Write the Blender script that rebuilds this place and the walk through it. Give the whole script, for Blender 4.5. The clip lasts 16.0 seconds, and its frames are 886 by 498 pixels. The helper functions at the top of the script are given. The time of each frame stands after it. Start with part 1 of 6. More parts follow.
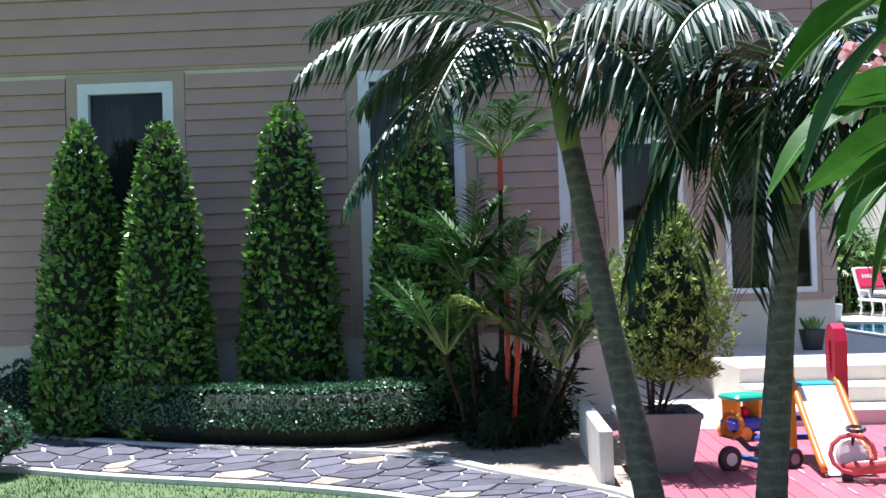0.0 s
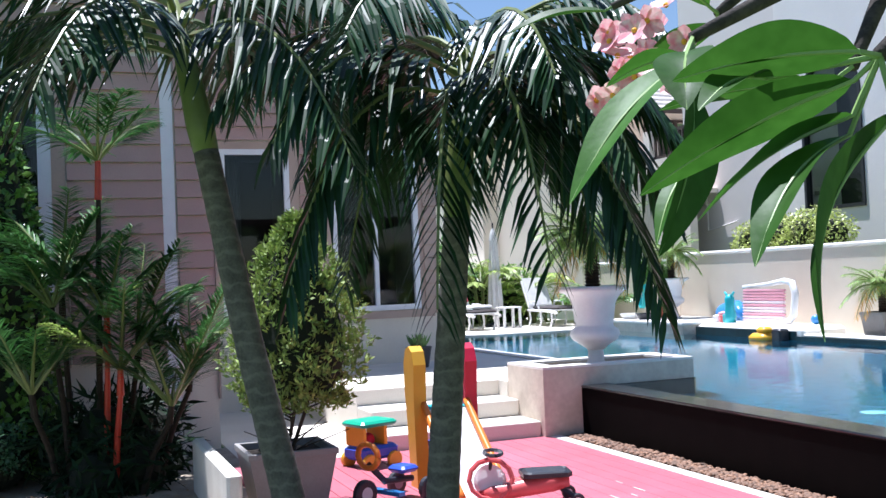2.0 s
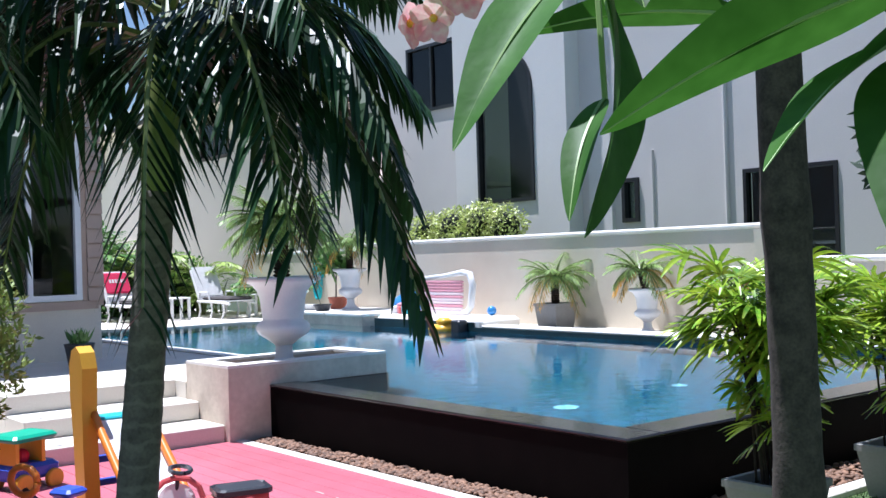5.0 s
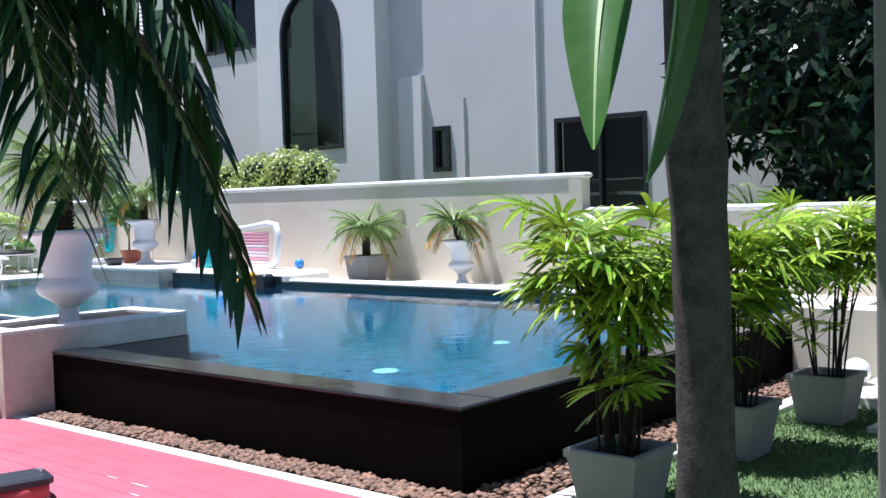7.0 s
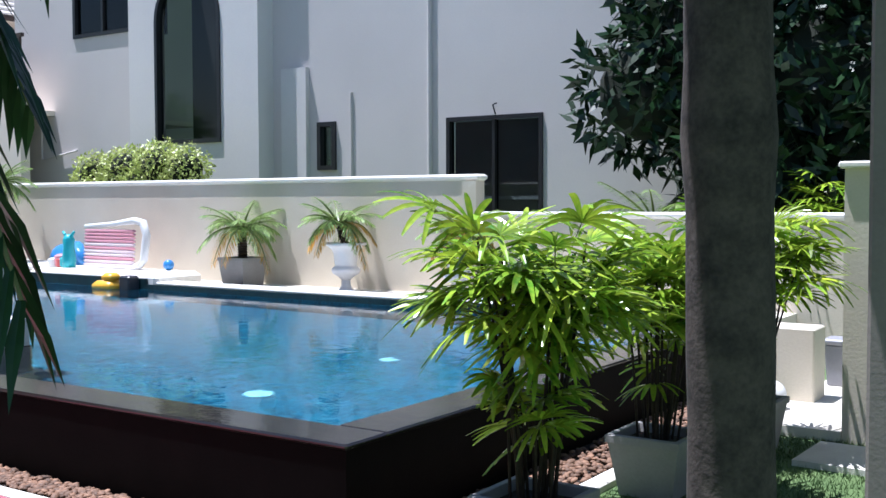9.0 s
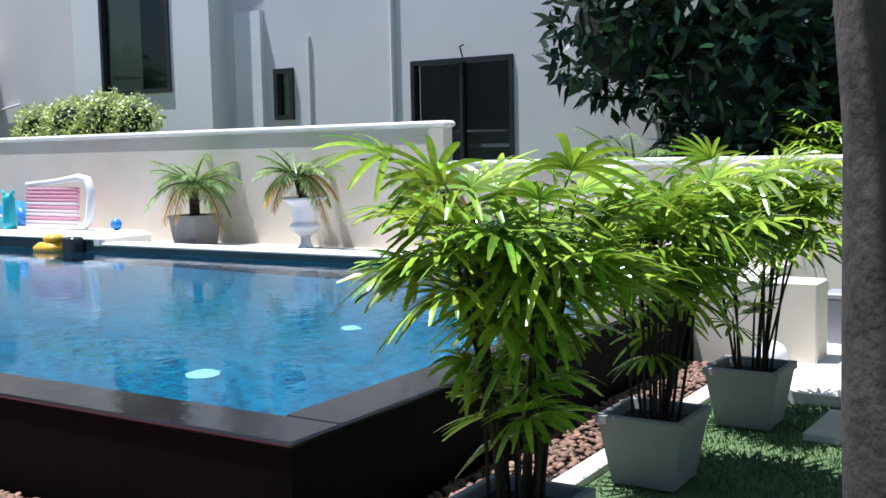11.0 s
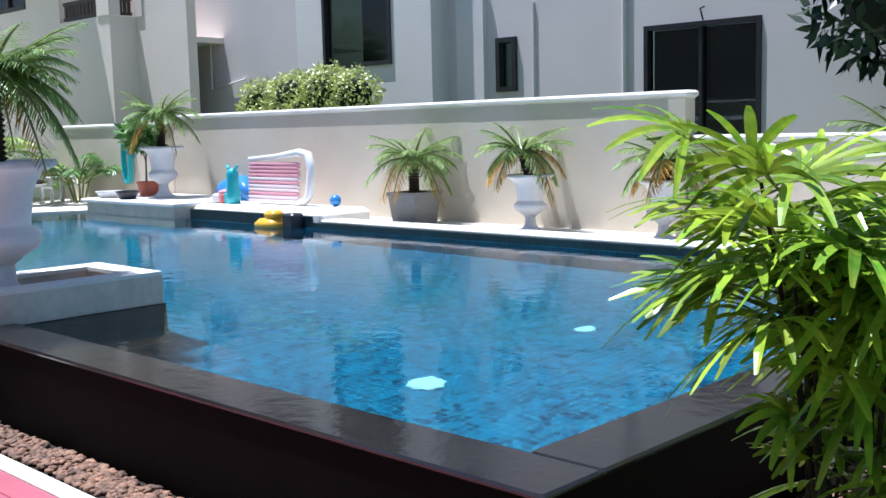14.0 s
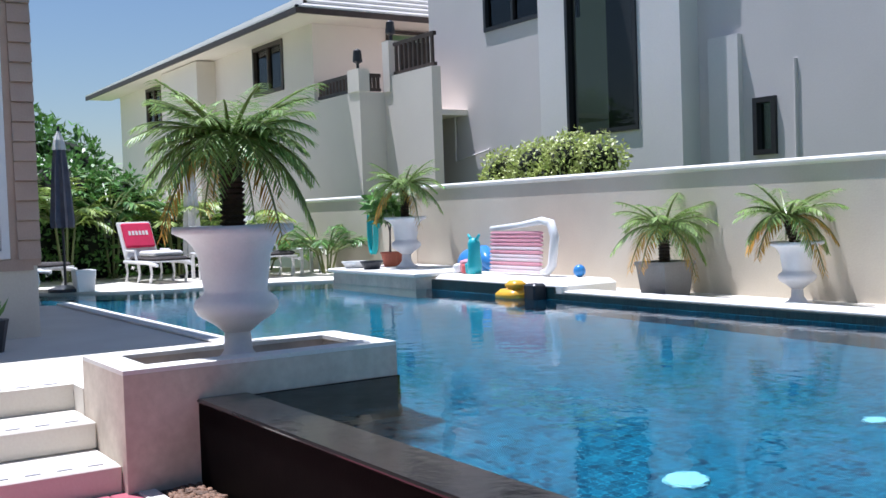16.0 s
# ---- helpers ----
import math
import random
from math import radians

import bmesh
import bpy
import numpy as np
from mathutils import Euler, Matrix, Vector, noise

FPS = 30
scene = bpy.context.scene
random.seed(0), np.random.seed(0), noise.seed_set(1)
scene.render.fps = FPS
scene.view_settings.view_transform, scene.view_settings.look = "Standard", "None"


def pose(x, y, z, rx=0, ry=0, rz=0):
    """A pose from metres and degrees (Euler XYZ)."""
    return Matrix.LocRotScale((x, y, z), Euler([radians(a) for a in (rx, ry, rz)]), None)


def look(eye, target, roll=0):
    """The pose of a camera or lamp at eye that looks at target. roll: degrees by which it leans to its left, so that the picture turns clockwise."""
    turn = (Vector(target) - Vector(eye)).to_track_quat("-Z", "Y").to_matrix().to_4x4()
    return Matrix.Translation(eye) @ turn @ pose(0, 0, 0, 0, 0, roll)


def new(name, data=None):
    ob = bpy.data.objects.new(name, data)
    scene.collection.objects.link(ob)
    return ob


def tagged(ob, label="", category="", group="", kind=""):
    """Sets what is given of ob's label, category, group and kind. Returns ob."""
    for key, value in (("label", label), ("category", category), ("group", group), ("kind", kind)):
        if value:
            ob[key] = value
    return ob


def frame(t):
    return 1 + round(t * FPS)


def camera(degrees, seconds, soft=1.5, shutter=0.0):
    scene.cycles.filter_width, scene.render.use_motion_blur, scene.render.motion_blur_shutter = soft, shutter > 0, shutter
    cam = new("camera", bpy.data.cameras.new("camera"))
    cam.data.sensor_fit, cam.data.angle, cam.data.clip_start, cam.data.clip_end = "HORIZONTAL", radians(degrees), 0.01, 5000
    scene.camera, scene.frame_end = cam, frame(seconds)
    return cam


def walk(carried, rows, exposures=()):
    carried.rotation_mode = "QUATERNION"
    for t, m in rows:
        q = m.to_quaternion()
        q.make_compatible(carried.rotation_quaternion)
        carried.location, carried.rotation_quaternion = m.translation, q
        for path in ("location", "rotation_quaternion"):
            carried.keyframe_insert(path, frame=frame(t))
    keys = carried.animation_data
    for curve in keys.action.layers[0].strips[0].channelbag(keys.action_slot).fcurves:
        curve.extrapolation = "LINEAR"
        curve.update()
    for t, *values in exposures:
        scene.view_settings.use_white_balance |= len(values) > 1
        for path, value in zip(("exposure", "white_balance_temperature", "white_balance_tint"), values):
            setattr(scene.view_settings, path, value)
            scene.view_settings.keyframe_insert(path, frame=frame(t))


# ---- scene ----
cam = camera(46.0, 16.0)
PATH = [
    (0, (5.922, -4.622, 1.553), (3.924, -4.711, 1.607), -1.7),
    (0.5, (5.805, -4.628, 1.606), (3.806, -4.559, 1.645), -1.3),
    (1, (5.591, -4.681, 1.613), (3.626, -4.308, 1.669), -3.3),
    (1.5, (5.286, -4.787, 1.587), (3.369, -4.218, 1.638), -2.4),
    (2, (5.001, -4.835, 1.594), (3.126, -4.14, 1.652), -2.4),
    (2.5, (4.784, -4.915, 1.586), (2.925, -4.178, 1.603), -0.9),
    (3, (4.661, -4.886, 1.632), (2.895, -3.949, 1.686), -1.6),
    (3.5, (4.563, -4.879, 1.592), (2.901, -3.767, 1.621), -2.8),
    (4, (4.477, -4.818, 1.575), (2.895, -3.595, 1.571), -2.5),
    (4.5, (4.306, -4.747, 1.592), (2.734, -3.51, 1.604), -2.2),
    (7, (3.585, -4.307, 1.613), (2.288, -2.788, 1.52), -1.7),
    (7.5, (3.313, -4.105, 1.602), (2.141, -2.489, 1.466), -2.9),
    (8, (3.193, -3.963, 1.615), (2.061, -2.318, 1.505), -2.0),
    (8.5, (3.102, -3.805, 1.604), (1.986, -2.147, 1.519), -0.1),
    (10.8, (2.596, -3.012, 1.56), (1.485, -1.357, 1.393), -1.4),
    (11, (2.567, -2.942, 1.57), (1.5, -1.26, 1.385), -1.2),
    (11.5, (2.434, -2.822, 1.555), (1.472, -1.082, 1.335), -2.2),
    (12, (2.347, -2.708, 1.563), (1.407, -0.955, 1.357), -2.5),
    (12.5, (2.306, -2.592, 1.575), (1.205, -0.932, 1.405), -1.8),
    (13, (2.247, -2.517, 1.579), (1.059, -0.927, 1.334), -1.3),
    (13.5, (2.049, -2.421, 1.575), (0.777, -0.901, 1.311), -0.3),
    (14, (1.902, -2.374, 1.588), (0.522, -0.943, 1.36), -1.4),
    (14.5, (1.808, -2.319, 1.554), (0.308, -1.007, 1.39), -2.6),
    (15, (1.679, -2.183, 1.569), (0.077, -0.994, 1.426), -2.0),
    (15.5, (1.55, -2.092, 1.567), (-0.115, -0.989, 1.454), -1.8),
    (16, (1.428, -1.999, 1.498), (-0.25, -0.914, 1.426), -2.0),
]
walk(cam, [(t, look(eye, target, roll)) for t, eye, target, roll in PATH], [(0, 1.18, 5700, 17), (2, 1.08, 5650, 16), (3.5, 0.9, 5550, 16), (8, 0.84, 5550, 16), (13, 0.8, 5500, 15), (16, 0.6, 5600, 16)])


SUN = Vector((-0.24, -0.11, 1.0)).normalized()
world = bpy.data.worlds.new("world")
scene.world = world
world.use_nodes = True
wn = world.node_tree.nodes
sky = wn.new("ShaderNodeTexSky")
sky.sky_type = 'NISHITA'
sky.sun_disc = False
sky.dust_density = 0.3
sky.air_density = 1.3
sky.ozone_density = 3.0
sky.sun_elevation = math.asin(SUN.z)
sky.sun_rotation = math.atan2(SUN.x, SUN.y)
world.node_tree.links.new(sky.outputs[0], wn["Background"].inputs[0])
wn["Background"].inputs[1].default_value = 0.055
sun = new("sun", bpy.data.lights.new("sun", 'SUN'))
sun.data.energy = 5.0
sun.data.angle = radians(0.5)
sun.data.color = (1.0, 0.96, 0.9)
sun.matrix_world = look(SUN * 30, (0, 0, 0))


# ---- materials ----
def mat(name, a, b=None, rough=0.6, scale=8.0, fine=60.0, bump=0.3, metal=0.0, spec=0.5, vary=0.0, sheen=0.0, thin=0.0):
    """Two colours blended by coarse and fine noise at world size, with fine relief; vary: brightness by object and island."""
    m = bpy.data.materials.new(name)
    m.use_nodes = True
    nt = m.node_tree
    nd, ln = nt.nodes, nt.links.new
    p = nd["Principled BSDF"]
    b = b or tuple(c * 0.7 for c in a)
    geo = nd.new("ShaderNodeNewGeometry")
    n1, n2 = nd.new("ShaderNodeTexNoise"), nd.new("ShaderNodeTexNoise")
    for n, sc, de in ((n1, scale, 4), (n2, fine, 2)):
        n.inputs["Scale"].default_value = sc
        n.inputs["Detail"].default_value = de
        ln(geo.outputs["Position"], n.inputs["Vector"])
    add = nd.new("ShaderNodeMath")
    add.operation = 'MULTIPLY_ADD'
    ln(n2.outputs[0], add.inputs[0])
    add.inputs[1].default_value = 0.5
    ln(n1.outputs[0], add.inputs[2])
    ramp = nd.new("ShaderNodeMapRange")
    ramp.inputs[1].default_value, ramp.inputs[2].default_value = 0.5, 1.0
    ln(add.outputs[0], ramp.inputs[0])
    mix = nd.new("ShaderNodeMix")
    mix.data_type = 'RGBA'
    mix.inputs[6].default_value = (*a, 1)
    mix.inputs[7].default_value = (*b, 1)
    ln(ramp.outputs[0], mix.inputs[0])
    col = mix.outputs[2]
    if vary:
        oi = nd.new("ShaderNodeObjectInfo")
        s1 = nd.new("ShaderNodeMath")
        s1.operation = 'ADD'
        ln(oi.outputs["Random"], s1.inputs[0])
        ln(geo.outputs["Random Per Island"], s1.inputs[1])
        fr = nd.new("ShaderNodeMath")
        fr.operation = 'FRACT'
        ln(s1.outputs[0], fr.inputs[0])
        mr = nd.new("ShaderNodeMapRange")
        mr.inputs[3].default_value, mr.inputs[4].default_value = 1 - vary, 1 + vary
        ln(fr.outputs[0], mr.inputs[0])
        hsv = nd.new("ShaderNodeHueSaturation")
        ln(mr.outputs[0], hsv.inputs["Value"])
        ln(col, hsv.inputs["Color"])
        col = hsv.outputs[0]
    ln(col, p.inputs["Base Color"])
    p.inputs["Roughness"].default_value = rough
    p.inputs["Metallic"].default_value = metal
    p.inputs["Specular IOR Level"].default_value = spec
    if bump:
        bp = nd.new("ShaderNodeBump")
        bp.inputs["Strength"].default_value = bump
        bp.inputs["Distance"].default_value = 0.01
        ln(add.outputs[0], bp.inputs["Height"])
        ln(bp.outputs[0], p.inputs["Normal"])
    if thin:
        tr = nd.new("ShaderNodeBsdfTranslucent")
        ln(col, tr.inputs[0])
        ms = nd.new("ShaderNodeMixShader")
        ms.inputs[0].default_value = thin
        ln(p.outputs[0], ms.inputs[1])
        ln(tr.outputs[0], ms.inputs[2])
        ln(ms.outputs[0], nd["Material Output"].inputs[0])
    return m


def clear(name, tint=(1, 1, 1), rough=0.02, ior=1.33, ripple=0.0, size=3.0):
    """See-through surface with Fresnel gloss: water and window panes."""
    m = bpy.data.materials.new(name)
    m.use_nodes = True
    nt = m.node_tree
    nd, ln = nt.nodes, nt.links.new
    nd.remove(nd["Principled BSDF"])
    tr, gl, fr, mx = (nd.new("ShaderNode" + k) for k in ("BsdfRefraction" if ripple else "BsdfTransparent", "BsdfGlossy", "Fresnel", "MixShader"))
    tr.inputs[0].default_value = (*tint, 1)
    gl.inputs["Roughness"].default_value = rough
    fr.inputs[0].default_value = ior
    if ripple:
        tr.inputs["IOR"].default_value = 1.33
        tr.inputs["Roughness"].default_value = 0.0
        geo, n1, bp = nd.new("ShaderNodeNewGeometry"), nd.new("ShaderNodeTexNoise"), nd.new("ShaderNodeBump")
        n1.inputs["Scale"].default_value = size
        n1.inputs["Detail"].default_value = 3
        ln(geo.outputs["Position"], n1.inputs["Vector"])
        ln(n1.outputs[0], bp.inputs["Height"])
        bp.inputs["Strength"].default_value = ripple
        bp.inputs["Distance"].default_value = 0.02
        ln(bp.outputs[0], gl.inputs["Normal"])
        ln(bp.outputs[0], fr.inputs["Normal"])
        ln(bp.outputs[0], tr.inputs["Normal"])
    ln(fr.outputs[0], mx.inputs[0])
    ln(tr.outputs[0], mx.inputs[1])
    ln(gl.outputs[0], mx.inputs[2])
    ln(mx.outputs[0], nd["Material Output"].inputs[0])
    return m


def mosaic(name, a, b, grout, size=0.03):
    """Small pool tiles: random cells between two colours with pale grout."""
    m = bpy.data.materials.new(name)
    m.use_nodes = True
    nt = m.node_tree
    nd, ln = nt.nodes, nt.links.new
    geo, br = nd.new("ShaderNodeNewGeometry"), nd.new("ShaderNodeTexBrick")
    br.inputs["Color1"].default_value = (*a, 1)
    br.inputs["Color2"].default_value = (*b, 1)
    br.inputs["Mortar"].default_value = (*grout, 1)
    br.inputs["Scale"].default_value = 1.0
    br.inputs["Mortar Size"].default_value = size * 0.05
    br.inputs["Brick Width"].default_value = size
    br.inputs["Row Height"].default_value = size
    br.offset = 0.0
    ln(geo.outputs["Position"], br.inputs["Vector"])
    p = nd["Principled BSDF"]
    ln(br.outputs[0], p.inputs["Base Color"])
    p.inputs["Roughness"].default_value = 0.3
    return m


M_LAWN = mat("lawn", (0.075, 0.135, 0.045), (0.12, 0.18, 0.06), 0.9, 3, 90, 0.6)
M_SOIL = mat("soil", (0.42, 0.36, 0.28), (0.25, 0.2, 0.15), 0.95, 5, 80, 0.8)
M_TUBSOIL = mat("dry_soil", (0.20, 0.15, 0.11), (0.10, 0.075, 0.055), 0.95, 9, 60, 0.8)
M_DARKSOIL = mat("dark_soil", (0.03, 0.02, 0.014), (0.012, 0.009, 0.006), 0.95, 9, 80, 0.8)
M_RED = mat("red_paint", (0.46, 0.122, 0.158), (0.38, 0.1, 0.128), 0.5, 3, 50, 0.2, vary=0.08)
M_KERB = mat("pale_concrete", (0.72, 0.69, 0.62), (0.6, 0.56, 0.49), 0.85, 4, 70, 0.3)
M_TERR = mat("terrace_concrete", (0.74, 0.70, 0.62), (0.66, 0.61, 0.53), 0.85, 1.6, 60, 0.25)
M_RENDER = mat("planter_render", (0.70, 0.62, 0.52), (0.50, 0.43, 0.35), 0.85, 3.0, 18, 0.5)
M_FENCE = mat("fence_render", (0.70, 0.63, 0.52), (0.62, 0.55, 0.45), 0.85, 1.5, 50, 0.3)
M_CAP = mat("cap_white", (0.8, 0.78, 0.74), (0.7, 0.68, 0.63), 0.8, 3, 50, 0.2)
M_NEIGH = mat("neighbour_render", (0.68, 0.64, 0.62), (0.63, 0.59, 0.57), 0.85, 0.7, 40, 0.2)
M_NEIGHW = mat("neighbour_white", (0.77, 0.74, 0.72), (0.72, 0.69, 0.67), 0.85, 0.8, 40, 0.2)
M_FARH = mat("cream_render", (0.82, 0.74, 0.66), (0.77, 0.69, 0.61), 0.85, 0.8, 40, 0.2)
M_ROOF = mat("roof_tile", (0.66, 0.64, 0.62), (0.56, 0.54, 0.52), 0.6, 3, 30, 0.3, vary=0.15)
M_BROWN = mat("dark_brown_wood", (0.07, 0.045, 0.035), (0.04, 0.028, 0.022), 0.5, 6, 60, 0.2)
M_SIDING = mat("siding_paint", (0.49, 0.325, 0.29), (0.42, 0.28, 0.25), 0.7, 2.5, 70, 0.25, vary=0.05)
M_SIDTRIM = mat("siding_trim", (0.47, 0.36, 0.30), (0.41, 0.31, 0.26), 0.7, 3, 70, 0.25)
M_PLINTH = mat("plinth_render", (0.76, 0.71, 0.62), (0.68, 0.62, 0.54), 0.85, 2, 60, 0.3)
M_FRAME = mat("white_frame", (0.78, 0.80, 0.84), (0.72, 0.74, 0.78), 0.4, 5, 60, 0.05)
M_BLACKF = mat("black_frame", (0.015, 0.015, 0.017), (0.025, 0.025, 0.027), 0.4, 5, 60, 0.05)
M_GLASS = clear("window_glass", (0.5, 0.55, 0.55), 0.02, 1.45)
# Dark colour that stands for unlit rooms behind the openings.
M_ROOM = mat("dim_room_shade", (0.05, 0.05, 0.05), (0.03, 0.03, 0.03), 0.9, 1, 20, 0)
M_CURTAIN = mat("curtain", (0.5, 0.48, 0.48), (0.38, 0.37, 0.37), 0.9, 2, 30, 0.3)
M_BLACKT = mat("black_tile", (0.003, 0.0026, 0.0026), (0.005, 0.004, 0.0038), 0.6, 5, 60, 0.15, spec=0.03)
M_WETSTONE = mat("wet_stone", (0.020, 0.017, 0.016), (0.010, 0.009, 0.009), 0.14, 3, 14, 0.25, spec=0.6)
M_WATER = clear("water", (0.80, 0.97, 0.98), 0.02, 1.17, 0.16, 6.0)
M_POOL = mosaic("pool_mosaic", (0.0003, 0.020, 0.052), (0.0015, 0.080, 0.145), (0.02, 0.15, 0.21), 0.06)
M_POOLTILE = mosaic("band_mosaic", (0.006, 0.02, 0.024), (0.012, 0.036, 0.04), (0.025, 0.045, 0.045), 0.05)
M_PEBBLE = mat("pebble", (0.27, 0.15, 0.09), (0.13, 0.075, 0.05), 0.7, 12, 90, 0.3, vary=0.5)
M_FLAG = mat("flagstone", (0.125, 0.12, 0.145), (0.07, 0.068, 0.085), 0.6, 6, 70, 0.5, vary=0.35)
M_MORTAR = mat("mortar", (0.55, 0.52, 0.46), (0.42, 0.39, 0.35), 0.9, 8, 70, 0.4)
M_POT = mat("grey_pot", (0.30, 0.29, 0.285), (0.24, 0.23, 0.225), 0.75, 5, 60, 0.25)
M_DRAIN = mat("drain_plastic", (0.22, 0.5, 0.6), (0.2, 0.42, 0.5), 0.5, 20, 60, 0.1)
# Grey darkened so that part of the post's shade is in the colour.
M_POSTP = mat("post_shaded_paint", (0.22, 0.20, 0.18), (0.17, 0.155, 0.14), 0.7, 4, 60, 0.25)
M_URN = mat("white_urn", (0.80, 0.79, 0.80), (0.72, 0.71, 0.72), 0.6, 6, 60, 0.2)
M_PLASTW = mat("white_plastic", (0.8, 0.8, 0.8), (0.74, 0.74, 0.74), 0.4, 5, 50, 0.05)
M_TOPI = mat("topiary_leaf", (0.07, 0.17, 0.03), (0.14, 0.27, 0.04), 0.3, 6, 40, 0, vary=0.65, thin=0.2)
M_HEDGE = mat("hedge_leaf", (0.05, 0.13, 0.06), (0.08, 0.18, 0.085), 0.35, 6, 40, 0, vary=0.45, thin=0.15)
# Near-black fill: the shade deep inside foliage is put into this colour.
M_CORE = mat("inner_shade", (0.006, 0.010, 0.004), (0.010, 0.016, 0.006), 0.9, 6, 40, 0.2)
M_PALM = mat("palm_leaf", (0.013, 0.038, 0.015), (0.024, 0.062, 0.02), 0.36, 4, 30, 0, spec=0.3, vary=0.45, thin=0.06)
M_PALMG = mat("feather_leaf", (0.21, 0.34, 0.085), (0.30, 0.42, 0.12), 0.42, 4, 30, 0, vary=0.35, thin=0.32)
M_DRYLEAF = mat("dry_leaf", (0.42, 0.25, 0.08), (0.3, 0.17, 0.06), 0.7, 4, 30, 0, vary=0.3, thin=0.2)
M_GOLD = mat("golden_leaf", (0.50, 0.34, 0.06), (0.55, 0.28, 0.05), 0.6, 4, 30, 0, vary=0.3, thin=0.25)
M_RHAPIS = mat("fan_leaf", (0.10, 0.27, 0.018), (0.42, 0.50, 0.04), 0.26, 5, 30, 0, spec=0.6, vary=0.5, thin=0.27)
# Leaf green lowered to include the shade cast by the taller palms.
M_SEAL = mat("lacquer_leaf", (0.035, 0.115, 0.028), (0.065, 0.17, 0.04), 0.35, 4, 30, 0, vary=0.4, thin=0.3)
M_SEALRED = mat("lacquer_red", (0.55, 0.045, 0.015), (0.4, 0.03, 0.015), 0.4, 8, 50, 0.1)
M_CONIF = mat("conifer_leaf", (0.17, 0.26, 0.055), (0.27, 0.34, 0.08), 0.6, 6, 40, 0, vary=0.4, thin=0.2)
M_PLUM = mat("plumeria_leaf", (0.03, 0.10, 0.010), (0.055, 0.155, 0.02), 0.5, 5, 40, 0.15, spec=0.22, vary=0.4, thin=0.36)
M_PETAL = mat("petal", (0.80, 0.26, 0.34), (0.85, 0.66, 0.62), 0.5, 30, 60, 0, vary=0.1, thin=0.3)
M_BARK = mat("grey_bark", (0.16, 0.14, 0.125), (0.07, 0.06, 0.055), 0.85, 14, 80, 0.6)
M_PBARK = mat("plumeria_bark", (0.085, 0.068, 0.057), (0.022, 0.018, 0.016), 0.9, 22, 110, 0.3)
M_DBARK = mat("dark_bark", (0.035, 0.022, 0.015), (0.06, 0.04, 0.028), 0.9, 20, 90, 0.9)
M_SHAFT = mat("crownshaft", (0.14, 0.18, 0.05), (0.18, 0.2, 0.07), 0.4, 3, 40, 0.1)
M_RIB = mat("pale_rib", (0.22, 0.34, 0.10), (0.26, 0.38, 0.13), 0.5, 5, 40, 0.05)
M_CANE = mat("cane", (0.02, 0.014, 0.01), (0.04, 0.03, 0.02), 0.75, 20, 60, 0.3, spec=0.2)
M_VARIEG = mat("variegated_leaf", (0.36, 0.46, 0.09), (0.6, 0.64, 0.25), 0.45, 5, 30, 0, vary=0.4, thin=0.25)
# Fern green darkened to stand for the shade under the palms.
M_FERN = mat("shaded_fern_leaf", (0.008, 0.022, 0.009), (0.014, 0.035, 0.012), 0.6, 4, 30, 0, spec=0.15, vary=0.4)
M_LIME = mat("lime_leaf", (0.28, 0.40, 0.07), (0.38, 0.48, 0.12), 0.45, 5, 30, 0, vary=0.4, thin=0.25)
M_SHRUB = mat("shrub_leaf", (0.075, 0.19, 0.04), (0.14, 0.29, 0.06), 0.4, 3, 30, 0, vary=0.45, thin=0.2)
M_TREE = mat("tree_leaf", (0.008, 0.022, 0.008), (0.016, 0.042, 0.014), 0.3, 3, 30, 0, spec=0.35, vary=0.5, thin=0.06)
M_YELLOW = mat("yellow_plastic", (0.75, 0.42, 0.03), (0.7, 0.38, 0.03), 0.35, 5, 50, 0.03)
M_REDP = mat("red_plastic", (0.65, 0.02, 0.06), (0.55, 0.02, 0.05), 0.35, 5, 50, 0.03)
M_PINKP = mat("pink_plastic", (0.62, 0.12, 0.12), (0.55, 0.1, 0.1), 0.3, 5, 50, 0.03)
M_ORANGE = mat("orange_plastic", (0.8, 0.25, 0.03), (0.72, 0.2, 0.03), 0.35, 5, 50, 0.03)
M_BLUEP = mat("blue_plastic", (0.04, 0.10, 0.55), (0.03, 0.08, 0.45), 0.35, 5, 50, 0.03)
M_GREENP = mat("green_plastic", (0.02, 0.42, 0.25), (0.02, 0.36, 0.22), 0.35, 5, 50, 0.03)
M_TEAL = mat("teal_plastic", (0.04, 0.45, 0.50), (0.03, 0.38, 0.44), 0.35, 5, 50, 0.03)
M_DARKP = mat("dark_plastic", (0.03, 0.035, 0.045), (0.02, 0.022, 0.03), 0.4, 5, 50, 0.03)
M_GREYP = mat("grey_plastic", (0.3, 0.3, 0.33), (0.25, 0.25, 0.28), 0.5, 5, 50, 0.05)
M_MAGENTA = mat("magenta_cloth", (0.7, 0.02, 0.10), (0.6, 0.02, 0.08), 0.8, 8, 80, 0.2)
M_CANVASG = mat("grey_canvas", (0.13, 0.13, 0.17), (0.09, 0.09, 0.12), 0.85, 8, 90, 0.3)
M_CANVASW = mat("white_canvas", (0.75, 0.74, 0.72), (0.62, 0.61, 0.6), 0.85, 8, 90, 0.3)
M_CUSH = mat("dark_cushion", (0.05, 0.045, 0.045), (0.08, 0.07, 0.07), 0.9, 8, 90, 0.3)
M_INFL = mat("inflatable_vinyl", (0.8, 0.62, 0.66), (0.78, 0.7, 0.72), 0.2, 6, 50, 0.03)
M_PINKST = mat("pink_vinyl", (0.75, 0.36, 0.42), (0.7, 0.32, 0.38), 0.2, 6, 50, 0.03)
